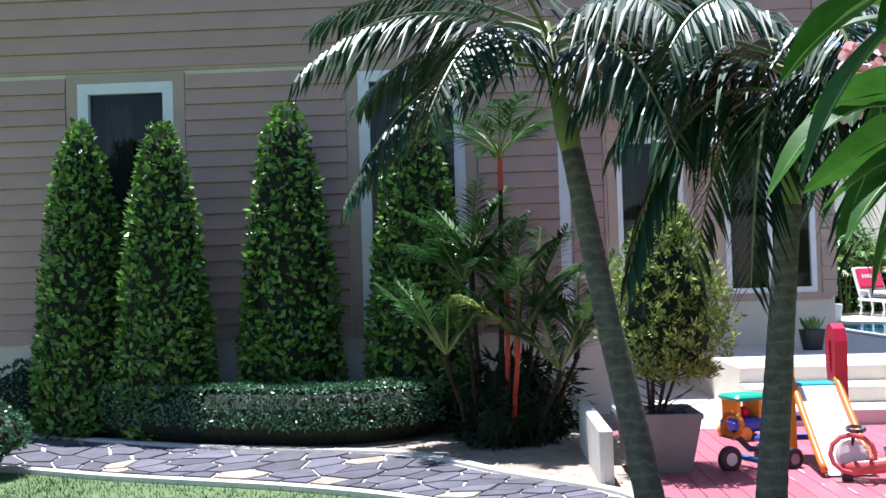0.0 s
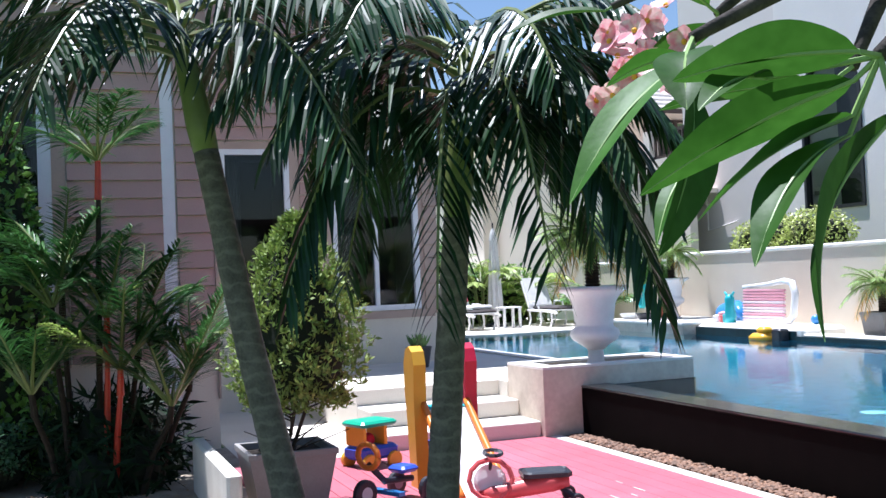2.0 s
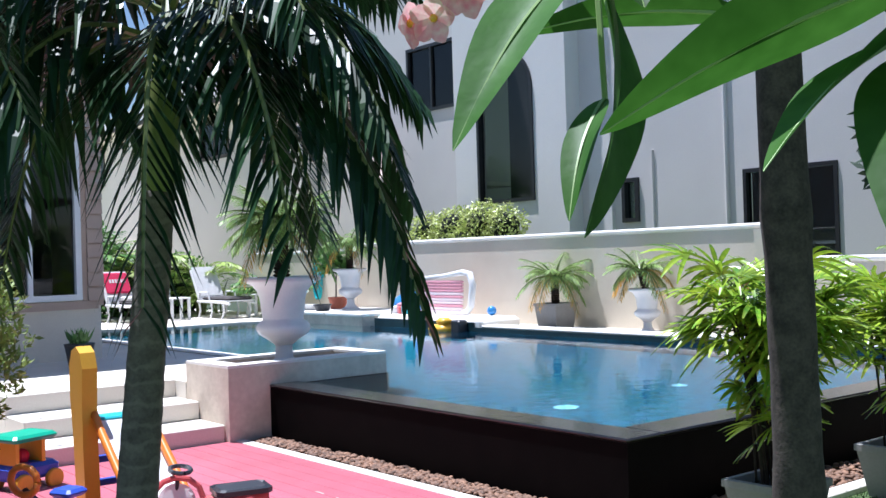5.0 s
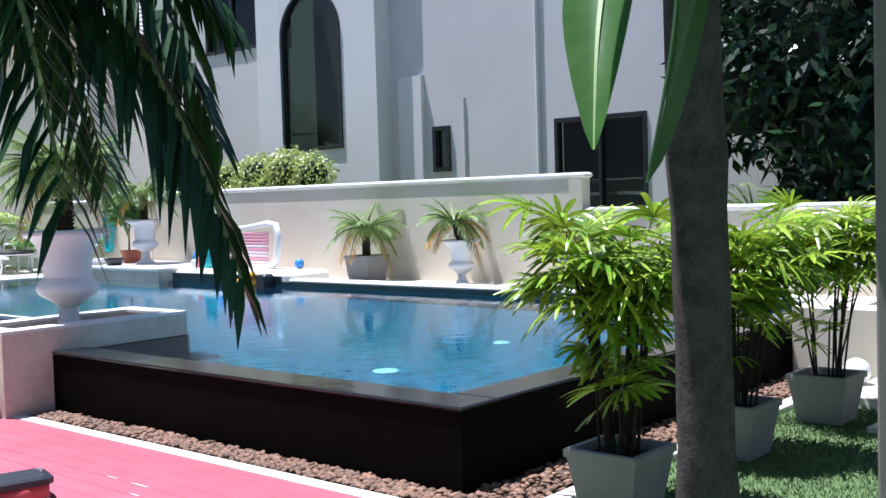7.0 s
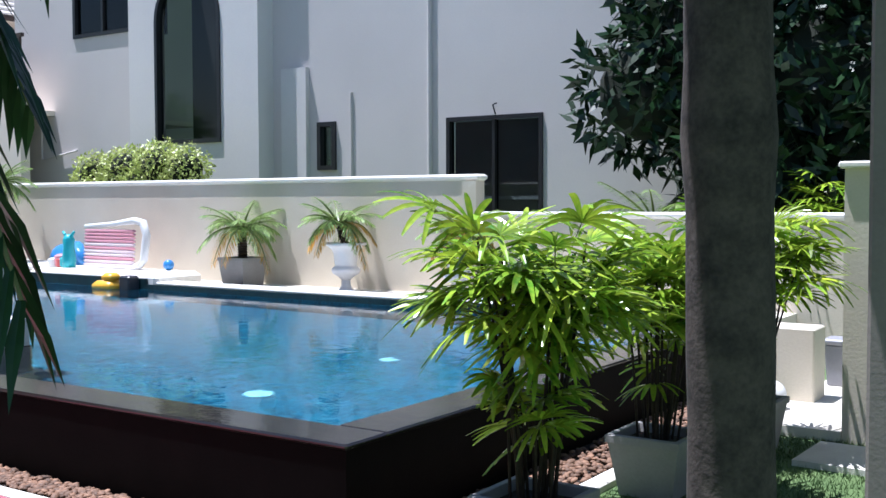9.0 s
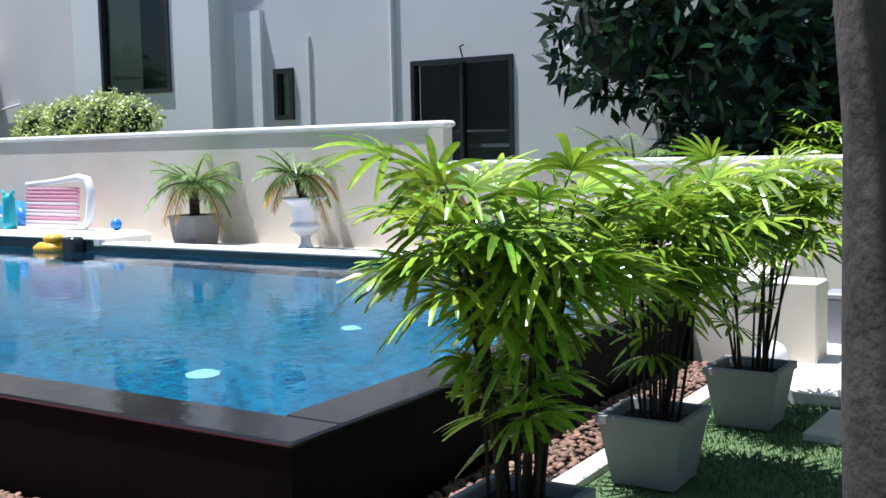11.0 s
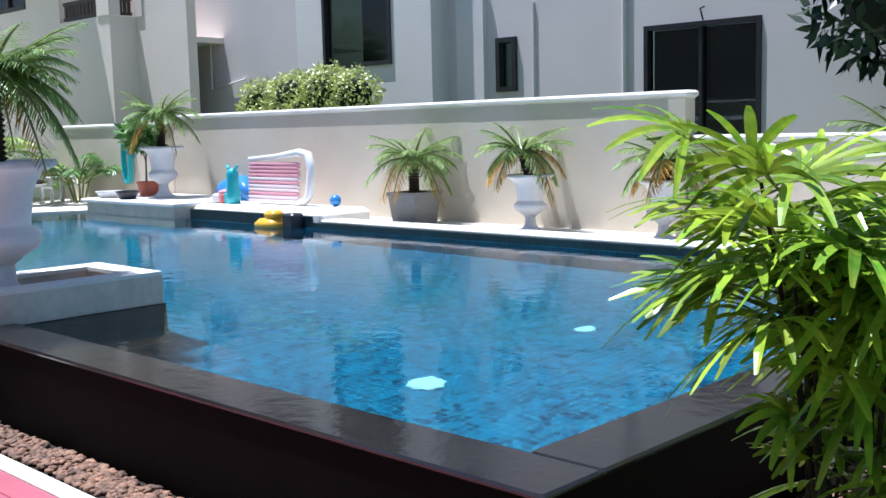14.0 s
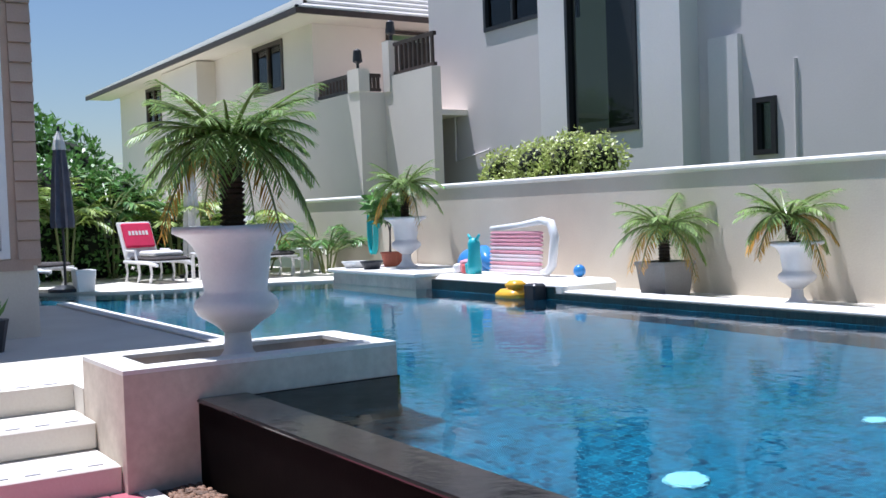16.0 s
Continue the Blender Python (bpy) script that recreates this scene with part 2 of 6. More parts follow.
M_SKYBLUE = mat("blue_vinyl", (0.05, 0.25, 0.6), (0.04, 0.2, 0.5), 0.3, 6, 50, 0.05)
M_TERRA = mat("terracotta", (0.5, 0.16, 0.10), (0.4, 0.12, 0.08), 0.8, 6, 60, 0.2)
M_STONECOL = mat("stone_block", (0.36, 0.32, 0.32), (0.26, 0.23, 0.23), 0.85, 4, 60, 0.6, vary=0.15)


def add_rings(m, pale, period=0.075):
    """Pale leaf-scar rings round a trunk, over its bark colours."""
    nd, ln = m.node_tree.nodes, m.node_tree.links.new
    p = nd["Principled BSDF"]
    src = p.inputs["Base Color"].links[0].from_socket
    geo, wv, mr, mx = (nd.new("ShaderNode" + k) for k in ("NewGeometry", "TexWave", "MapRange", "Mix"))
    wv.bands_direction = 'Z'
    wv.inputs["Scale"].default_value = 0.314 / period
    wv.inputs["Distortion"].default_value = 4.0
    wv.inputs["Detail"].default_value = 3
    wv.inputs["Detail Scale"].default_value = 3
    ln(geo.outputs["Position"], wv.inputs["Vector"])
    mr.inputs[1].default_value, mr.inputs[2].default_value = 0.72, 1.0
    mr.inputs[4].default_value = 0.4
    ln(wv.outputs["Fac"], mr.inputs[0])
    mx.data_type = 'RGBA'
    ln(mr.outputs[0], mx.inputs[0])
    ln(src, mx.inputs[6])
    mx.inputs[7].default_value = (*pale, 1)
    ln(mx.outputs[2], p.inputs["Base Color"])


add_rings(M_BARK, (0.24, 0.21, 0.19))


# ---- building helpers ----
class Geo:
    """Collects vertices and faces for one mesh."""

    def __init__(self):
        self.v, self.f = [], []

    def add(self, verts, faces):
        n = len(self.v)
        self.v += [tuple(p) for p in verts]
        self.f += [tuple(i + n for i in f) for f in faces]
        return self

    def box(self, lo, hi, m=None, taper=1.0, chamfer=0.0):
        """Box from lo to hi; taper scales the foot; chamfer cuts the upright edges and the rim."""
        c = [(lo[i] + hi[i]) / 2 for i in range(3)]
        hx, hy = (hi[0] - lo[0]) / 2, (hi[1] - lo[1]) / 2
        if chamfer:
            k = chamfer
            ring = [(-hx + k, -hy), (hx - k, -hy), (hx, -hy + k), (hx, hy - k), (hx - k, hy), (-hx + k, hy), (-hx, hy - k), (-hx, -hy + k)]
            inner = [(x * (1 - k / hx), y * (1 - k / hy)) for x, y in ring]
            levels = [(inner, lo[2], taper), (ring, lo[2] + k, taper), (ring, hi[2] - k, 1), (inner, hi[2], 1)]
        else:
            ring = [(-hx, -hy), (hx, -hy), (hx, hy), (-hx, hy)]
            levels = [(ring, lo[2], taper), (ring, hi[2], 1)]
        n = len(ring)
        vs = [Vector((c[0] + x * t, c[1] + y * t, z)) for r, z, t in levels for x, y in r]
        fs = [tuple(range(n - 1, -1, -1)), tuple(range(n * (len(levels) - 1), n * len(levels)))]
        for k in range(len(levels) - 1):
            fs += [(k * n + i, k * n + (i + 1) % n, (k + 1) * n + (i + 1) % n, (k + 1) * n + i) for i in range(n)]
        return self.add([m @ p for p in vs] if m else vs, fs)

    def tube(self, pts, radii, n=8, cap=True):
        pts = [Vector(p) for p in pts]
        if not isinstance(radii, (list, tuple)):
            radii = [radii] * len(pts)
        vs, fs = [], []
        side = None
        for i, p in enumerate(pts):
            d = (pts[min(i + 1, len(pts) - 1)] - pts[max(i - 1, 0)]).normalized()
            if side is None:
                side = d.cross(Vector((0, 0, 1)) if abs(d.z) < 0.9 else Vector((1, 0, 0))).normalized()
            side = (side - d * side.dot(d)).normalized()
            up = d.cross(side)
            for k in range(n):
                a = 2 * math.pi * k / n
                vs.append(p + (side * math.cos(a) + up * math.sin(a)) * radii[i])
        for i in range(len(pts) - 1):
            fs += [(i * n + k, i * n + (k + 1) % n, (i + 1) * n + (k + 1) % n, (i + 1) * n + k) for k in range(n)]
        if cap:
            fs += [tuple(range(n - 1, -1, -1)), tuple(range((len(pts) - 1) * n, len(pts) * n))]
        return self.add(vs, fs)

    def lathe(self, profile, n=24, at=(0, 0, 0), flute=0.0, squash=(1, 1)):
        vs, fs = [], []
        for r, z in profile:
            for k in range(n):
                a = 2 * math.pi * k / n
                rr = r * (1 + (flute if k % 2 else 0))
                vs.append((at[0] + rr * math.cos(a) * squash[0], at[1] + rr * math.sin(a) * squash[1], at[2] + z))
        for i in range(len(profile) - 1):
            fs += [(i * n + k, i * n + (k + 1) % n, (i + 1) * n + (k + 1) % n, (i + 1) * n + k) for k in range(n)]
        fs += [tuple(range(n - 1, -1, -1)), tuple(range((len(profile) - 1) * n, len(profile) * n))]
        return self.add(vs, fs)

    def ball(self, c, r, n=10, squash=(1, 1, 1)):
        prof = [(max(1e-4, math.sin(math.pi * i / n)), -math.cos(math.pi * i / n)) for i in range(n + 1)]
        g = Geo().lathe(prof, n + 4)
        return self.add([(c[0] + x * r * squash[0], c[1] + y * r * squash[1], c[2] + z * r * squash[2]) for x, y, z in g.v], g.f)

    def leaf(self, p, d, nrm, length, width, droop=0.0, seg=1, fold=0.0, shape=(0.0, 0.9, 1.0, 0.75, 0.0)):
        """Blade from p along d; seg 1 is a plain diamond, more bends it downwards with a folded midrib."""
        p, d = Vector(p), Vector(d).normalized()
        s = d.cross(Vector(nrm))
        s = s.normalized() if s.length > 1e-4 else d.orthogonal().normalized()
        if seg == 1:
            q = p + d * length * 0.45
            return self.add([p, q - s * width / 2, p + d * length - Vector((0, 0, droop * length)), q + s * width / 2], [(0, 1, 2, 3)])
        up = s.cross(d)
        vs, fs = [], []
        for i in range(seg + 1):
            t = i / seg
            k = t * (len(shape) - 1)
            j = min(int(k), len(shape) - 2)
            w = width / 2 * (shape[j] + (shape[j + 1] - shape[j]) * (k - j)) + 1e-4
            c = p + d * length * t - Vector((0, 0, droop * length * t * t))
            vs += [c - s * w + up * fold * w, c, c + s * w + up * fold * w]
            if i:
                o = (i - 1) * 3
                fs += [(o, o + 1, o + 4, o + 3), (o + 1, o + 2, o + 5, o + 4)]
        return self.add(vs, fs)

    def mesh(self, name, m, smooth=False):
        me = bpy.data.meshes.new(name)
        me.from_pydata(self.v, [], self.f)
        me.materials.append(m)
        if smooth:
            me.shade_smooth()
        me.update()
        return me


def part(name, g, m, parent, label="", smooth=False, kind=""):
    ob = new(name, g.mesh(name, m, smooth))
    ob.parent = parent
    return tagged(ob, label, kind=kind)


def thing(name, at=(0, 0, 0), label="", category="", group="", kind="", turn=0):
    ob = new(name)
    ob.empty_display_size = 0.1
    ob.matrix_basis = pose(*at, 0, 0, turn)
    return tagged(ob, label, category, group, kind)


def solid(name, g, m, label="", category="", group="", kind="", smooth=False):
    return tagged(new(name, g.mesh(name, m, smooth)), label, category, group, kind)


def piece(name, me, parent, m=None):
    """A piece that shares mesh data, under its surface."""
    ob = new(name, me)
    ob.parent = parent
    if m is not None:
        ob.matrix_basis = m
    return ob


def prism(poly, z0, z1):
    g = Geo()
    n = len(poly)
    vs = [(x, y, z0) for x, y in poly] + [(x, y, z1) for x, y in poly]
    return g.add(vs, [tuple(range(n - 1, -1, -1)), tuple(range(n, 2 * n))] + [(i, (i + 1) % n, n + (i + 1) % n, n + i) for i in range(n)])


def rnd(a, b):
    return random.uniform(a, b)


def rdir():
    while True:
        v = Vector((rnd(-1, 1), rnd(-1, 1), rnd(-1, 1)))
        if 0.1 < v.length < 1:
            return v.normalized()


# ---- ground, deck, path ----
HX0, HX1, HY0, HY1, GZ = -15.2, -0.02, 0.02, 5.5, -0.012
gg = Geo().add([(-500, -500, GZ), (500, -500, GZ), (500, 500, GZ), (-500, 500, GZ), (HX0, HY0, GZ), (HX1, HY0, GZ), (HX1, HY1, GZ), (HX0, HY1, GZ)],
               [(0, 1, 5, 4), (1, 2, 6, 5), (2, 3, 7, 6), (3, 0, 4, 7)])
solid("ground", gg, M_LAWN, "short green lawn reaching past the garden", "lawn", kind="structure")
solid("planting_bed", prism([(-5.6, -12), (-5.6, -3.3), (-4.4, -3.3), (-1.5, -3.5), (-1.3, -3.75), (-2.2, -4.5), (-3.25, -5.5), (-3.7, -7.1), (-4.8, -9.4), (-5.5, -12)], -0.05, 0.004),
            M_SOIL, "sandy planting bed along the house wall", "bed", kind="structure")
solid("pavement", Geo().box((-8.5, -3.3, -0.1), (-4.32, -2.0, 0.006)), M_TERR, "pale concrete pavement beside the steps", "pavement", kind="structure")
solid("gravel_bed", prism([(-4.27, -0.26), (0.42, -0.26), (0.42, 4.4), (0.0, 4.4), (0.0, 0.0), (-4.27, 0.0)], -0.05, 0.006), M_DARKSOIL,
      "dark earth under the pebbles round the pool", "gravel bed", kind="structure")
deck = solid("deck", Geo().box((-4.33, -3.5, -0.1), (-0.1, -0.36, 0.0)), M_DARKSOIL, "red painted boarded play deck", "deck", kind="structure")
solid("kerb", Geo().box((-4.33, -0.36, -0.08), (0.42, -0.26, 0.024), chamfer=0.008), M_KERB, "pale concrete edging beside the red deck", "kerb", kind="structure")
solid("kerb", Geo().box((0.42, -0.36, -0.08), (0.54, 4.3, 0.03), chamfer=0.008), M_KERB, "pale stone edging beside the pebbles", "kerb", kind="structure")
solid("paving_slab", prism([(1.24, 2.72), (1.85, 2.68), (1.84, 3.3), (1.26, 3.32)], -0.03, 0.025), M_KERB, "pale stone slab lying in the lawn", "slab", kind="structure")
solid("pavement", prism([(0.75, 3.5), (1.34, 3.5), (1.34, 6.6), (0.75, 6.6)], -0.05, 0.06), M_TERR, "pale concrete walk behind the gate wall", "pavement", kind="structure")

PATH_FAR = [(-6.6, -13), (-4.85, -9.45), (-3.75, -7.13), (-3.29, -5.5), (-2.22, -4.53), (-1.46, -3.79), (-0.75, -3.6)]
PATH_NEAR = [(-4.6, -13), (-3.03, -8.94), (-2.51, -7.75), (-1.97, -6.24), (-1.51, -5.34), (-0.95, -4.65), (-0.4, -4.35)]


def along(line, t):
    """A place on a smooth line through the given places; t from 0 to 1."""
    k = t * (len(line) - 1)
    i = min(int(k), len(line) - 2)
    f = k - i
    p = [Vector((*line[max(0, min(len(line) - 1, i + j))], 0)) for j in (-1, 0, 1, 2)]
    return 0.5 * ((2 * p[1]) + (p[2] - p[0]) * f + (2 * p[0] - 5 * p[1] + 4 * p[2] - p[3]) * f * f + (3 * p[1] - p[0] - 3 * p[2] + p[3]) * f ** 3)


def strip(line, w0, w1, z0, z1, n=48):
    """A raised band beside a line."""
    g = Geo()
    ring = []
    for i in range(n + 1):
        a, b = along(line, max(0, i / n - 0.01)), along(line, min(1, i / n + 0.01))
        d = (b - a).normalized()
        s = Vector((-d.y, d.x, 0))
        p = along(line, i / n)
        ring.append([p + s * w + Vector((0, 0, z)) for w, z in ((w0, z0), (w0, z1), (w1, z1), (w1, z0))])
    vs = [v for r in ring for v in r]
    return g.add(vs, [(4 * i + k, 4 * i + (k + 1) % 4, 4 * i + 4 + (k + 1) % 4, 4 * i + 4 + k) for i in range(n) for k in range(4)])


solid("kerb", strip(PATH_FAR, -0.02, 0.08, -0.05, 0.03), M_KERB, "white concrete edging along the curved path", "kerb", kind="structure")
solid("kerb", strip(PATH_NEAR, -0.08, 0.02, -0.05, 0.03), M_KERB, "white concrete edging along the curved path", "kerb", kind="structure")
pg = Geo()
N = 60
pts = [(along(PATH_FAR, i / N), along(PATH_NEAR, i / N)) for i in range(N + 1)]
pg.add([p + Vector((0, 0, 0.006)) for ab in pts for p in ab], [(2 * i, 2 * i + 1, 2 * i + 3, 2 * i + 2) for i in range(N)])
path = solid("path", pg, M_MORTAR, "crazy-paved garden path of grey flagstones in pale mortar", "path", kind="structure")

# ---- pool ----
solid("pool_floor", Geo().box((-15, 0.31, -0.89), (-0.3, 5.4, -0.75)), M_POOL, "blue mosaic pool floor", "pool floor", kind="structure")
for lo, hi in (((-4.27, 0.0, -0.9), (0.0, 0.305, 0.462)), ((-0.3, 0.305, -0.9), (0.0, 5.4, 0.462))):
    solid("pool_wall", Geo().box(lo, hi), M_BLACKT, "black tiled outer wall of the raised pool", "pool wall", kind="structure")
for lo, hi in (((-4.26, 0.306, -0.9), (-0.31, 0.316, 0.45)), ((-0.312, 0.316, -0.9), (-0.302, 5.38, 0.45)), ((-15, 5.36, -0.9), (-0.31, 5.398, 0.40)),
               ((-12.3, 1.156, -0.9), (-5.13, 1.17, 0.42))):
    solid("pool_lining", Geo().box(lo, hi), M_POOL, "blue mosaic lining inside the pool", "pool lining", kind="structure")
for lo, hi in (((-4.262, -0.012, 0.464), (0.012, 0.30, 0.492)), ((-0.30, 0.302, 0.464), (0.012, 5.39, 0.492))):
    solid("pool_rim", Geo().box(lo, hi, chamfer=0.01), M_WETSTONE, "wet grey-brown stone rim of the pool", "pool rim", kind="structure")
solid("pool_band", Geo().box((-7.74, 5.385, 0.40), (0.0, 5.44, 0.53)), M_POOLTILE, "dark tile band under the far coping", "tile band", kind="structure")
wat = solid("water", Geo().add([(-15.5, 0.3, 0.472), (-0.29, 0.3, 0.472), (-0.29, 5.43, 0.472), (-15.5, 5.43, 0.472)], [(0, 1, 2, 3)]), M_WATER,
            "clear blue pool water with faint ripples", "water", kind="structure")
wat.visible_shadow = False
for x, y, r in ((-2.21, 1.73, 0.115), (-2.25, 3.31, 0.075)):
    solid("pool_drain", Geo().lathe([(r, 0), (r, 0.02), (r * 0.92, 0.03)], 20, (x, y, -0.748)), M_DRAIN, "round pale drain cover on the pool floor", "drain", "pool drains")

# ---- terraces, steps, planter ----
solid("terrace", prism([(-12.3, -3.3), (-8.6, -3.3), (-8.6, -2.0), (-5.37, -2.0), (-5.37, -0.42), (-5.13, -0.42), (-5.13, 1.155), (-12.0, 1.16), (-12.3, 0.9)], -0.1, 0.49),
      M_TERR, "pale concrete pool terrace beside the house", "terrace", kind="structure")
solid("terrace", prism([(-30, -3.3), (-15.2, -3.3), (-15.0, 1.2), (-13.9, 2.2), (-13.4, 3.0), (-13.4, 4.5), (-12.9, 5.4), (-12.9, 6.6), (-30, 6.6)], -0.9, 0.5),
      M_TERR, "pale sunlit lounging terrace by the pool", "terrace", kind="structure")
solid("terrace", Geo().box((-12.9, 5.44, -0.9), (0.2, 6.6, 0.5)), M_TERR, "narrow pale terrace along the garden wall", "terrace", kind="structure")
solid("coping", Geo().box((-7.595, 5.41, 0.53), (0.05, 5.75, 0.565), chamfer=0.012), M_CAP, "white coping along the far pool edge", "coping", kind="structure")
solid("coping", Geo().box((-12.2, 1.0, 0.492), (-5.13, 1.19, 0.515), chamfer=0.008), M_CAP, "white coping along the near pool edge", "coping", kind="structure")
solid("bench_ledge", Geo().box((-10.33, 5.43, 0.44), (-7.6, 6.25, 0.66), chamfer=0.05), M_CAP, "rounded white ledge at the pool edge", "ledge", kind="structure")
solid("ledge_tile", Geo().box((-10.33, 5.405, 0.3), (-7.75, 5.427, 0.6)), M_POOLTILE, "dark teal tiles on the ledge front", "tile band", kind="structure")
isl = thing("island_planter", (0, 0, 0), "low rendered planter jutting into the pool", "planter")
part("body", Geo().box((-12.8, 5.2, -0.9), (-10.4, 6.5, 0.63)), M_RENDER, isl)
part("cap", Geo().box((-12.91, 5.15, 0.632), (-10.34, 6.54, 0.69), chamfer=0.015), M_CAP, isl, "white stone cap")
stair = thing("steps", (0, 0, 0), "pale concrete steps up to the pool terrace", "steps", kind="structure")
for i, x1 in enumerate((-4.343, -4.85)):
    part("step", Geo().box((-5.37, -2.0, 0.0 if i == 0 else 0.166), (x1, -0.42, 0.165 * (i + 1)), chamfer=0.01), M_TERR, stair)
    for k in range(9):
        part("tread_dash", Geo().box((x1 - 0.1, -1.9 + k * 0.165, 0.165 * (i + 1)), (x1 - 0.075, -1.82 + k * 0.165, 0.165 * (i + 1) + 0.004)), M_GREYP, stair, "dark anti-slip strip")
for k in range(9):
    part("tread_dash", Geo().box((-5.47, -1.9 + k * 0.165, 0.49), (-5.445, -1.82 + k * 0.165, 0.494)), M_GREYP, stair, "dark anti-slip strip")
PX0, PX1, PY0, PY1, PZ = -5.125, -4.262, -0.416, 1.303, 0.685
pl = thing("stone_planter", (0, 0, 0), "rendered planter at the pool corner holding an urn", "planter")
for lo, hi in (((PX0, PY0, -0.05), (PX1, PY0 + 0.17, PZ)), ((PX0, PY1 - 0.17, -0.6), (PX1, PY1, PZ)), ((PX0, PY0 + 0.17, -0.6), (PX0 + 0.17, PY1 - 0.17, PZ)),
               ((PX1 - 0.17, PY0 + 0.17, -0.6), (PX1, PY1 - 0.17, PZ))):
    part("side", Geo().box(lo, (hi[0], hi[1], hi[2] - 0.02)), M_RENDER, pl)
# Black facing stands in for the planter's shadow and reflection in the water.
part("lining", Geo().box((PX1 + 0.001, 0.32, -0.75), (PX1 + 0.012, PY1 + 0.012, 0.474)).box((PX0, PY1 + 0.001, -0.75), (PX1, PY1 + 0.012, 0.474)), M_BLACKT, pl, "black facing below the water line, shade put into its colour")
rim = Geo()
for lo, hi in (((PX0, PY0), (PX1, PY0 + 0.18)), ((PX0, PY1 - 0.18), (PX1, PY1)), ((PX0, PY0 + 0.18), (PX0 + 0.18, PY1 - 0.18)), ((PX1 - 0.18, PY0 + 0.18), (PX1, PY1 - 0.18))):
    rim.box((*lo, PZ - 0.019), (*hi, PZ + 0.006))
part("rim", rim, M_CAP, pl, "sun-bleached pale rim")
part("soil", Geo().box((PX0 + 0.171, PY0 + 0.173, 0.0), (PX1 - 0.171, PY1 - 0.173, 0.55)), M_TUBSOIL, pl, "dry brown soil")

# ---- garden wall ----
def wall_run(x0, x1, y, top, label):
    t = thing("garden_wall", (0, 0, 0), label, "wall", kind="structure")
    part("wall", Geo().box((x0, y, -0.3), (x1, y + 0.16, top)), M_FENCE, t)
    part("cap", Geo().box((x0 - 0.02, y - 0.022, top), (x1 + 0.04, y + 0.19, top + 0.075), chamfer=0.025), M_CAP, t, "white rounded coping")


wall_run(-12.6, -3.44, 6.6, 1.835, "beige rendered garden wall with white coping")
wall_run(-16.6, -12.62, 6.6, 1.74, "lower beige garden wall with white coping")
wall_run(-3.42, 6.5, 6.6, 1.40, "low beige garden wall behind the pots")
part("pier", Geo().box((-3.62, 6.56, -0.3), (-3.43, 6.60, 1.83)), M_FENCE, bpy.data.objects["garden_wall"])
gw = thing("gate_wall", (0, 0, 0), "white rendered gate wall with two slots", "wall", kind="structure")
gg = Geo()
gg.box((1.345, 3.5, -0.2), (1.66, 3.72, 1.80)).box((1.86, 3.5, -0.2), (5.5, 3.72, 1.80))
gg.box((1.66, 3.5, -0.2), (1.86, 3.72, 1.40)).box((1.66, 3.5, 1.44), (1.86, 3.72, 1.50)).box((1.66, 3.5, 1.54), (1.86, 3.72, 1.80)).box((1.66, 3.68, 1.40), (1.86, 3.72, 1.54))
part("wall", gg, M_FENCE, gw)
part("cap", Geo().box((1.31, 3.46, 1.80), (5.5, 3.76, 1.845), chamfer=0.012), M_CAP, gw)
solid("end_block", Geo().box((0.05, 4.42, -0.05), (0.93, 4.75, 0.62), chamfer=0.012), M_FENCE, "low rendered block at the pool end", "block", kind="structure")
POSTX, POSTY = 2.3, -0.35
post = thing("porch_post", (0, 0, 0), "thick grey porch post, shade partly put into its colour", "post", kind="structure")
part("shaft", Geo().box((POSTX, POSTY, -0.1), (POSTX + 0.45, POSTY + 0.3, 2.995), chamfer=0.012), M_POSTP, post)
part("base", Geo().box((POSTX - 0.03, POSTY - 0.03, -0.1), (POSTX + 0.48, POSTY + 0.33, 0.12), chamfer=0.012), M_POSTP, post)

# Unseen slab, added to keep sun off the post.
solid("shade_roof", Geo().box((1.9, -1.1, 3.0), (6.5, 3.4, 3.15)), M_BROWN, "plain added roof out of view that shades the post", "roof", kind="structure")

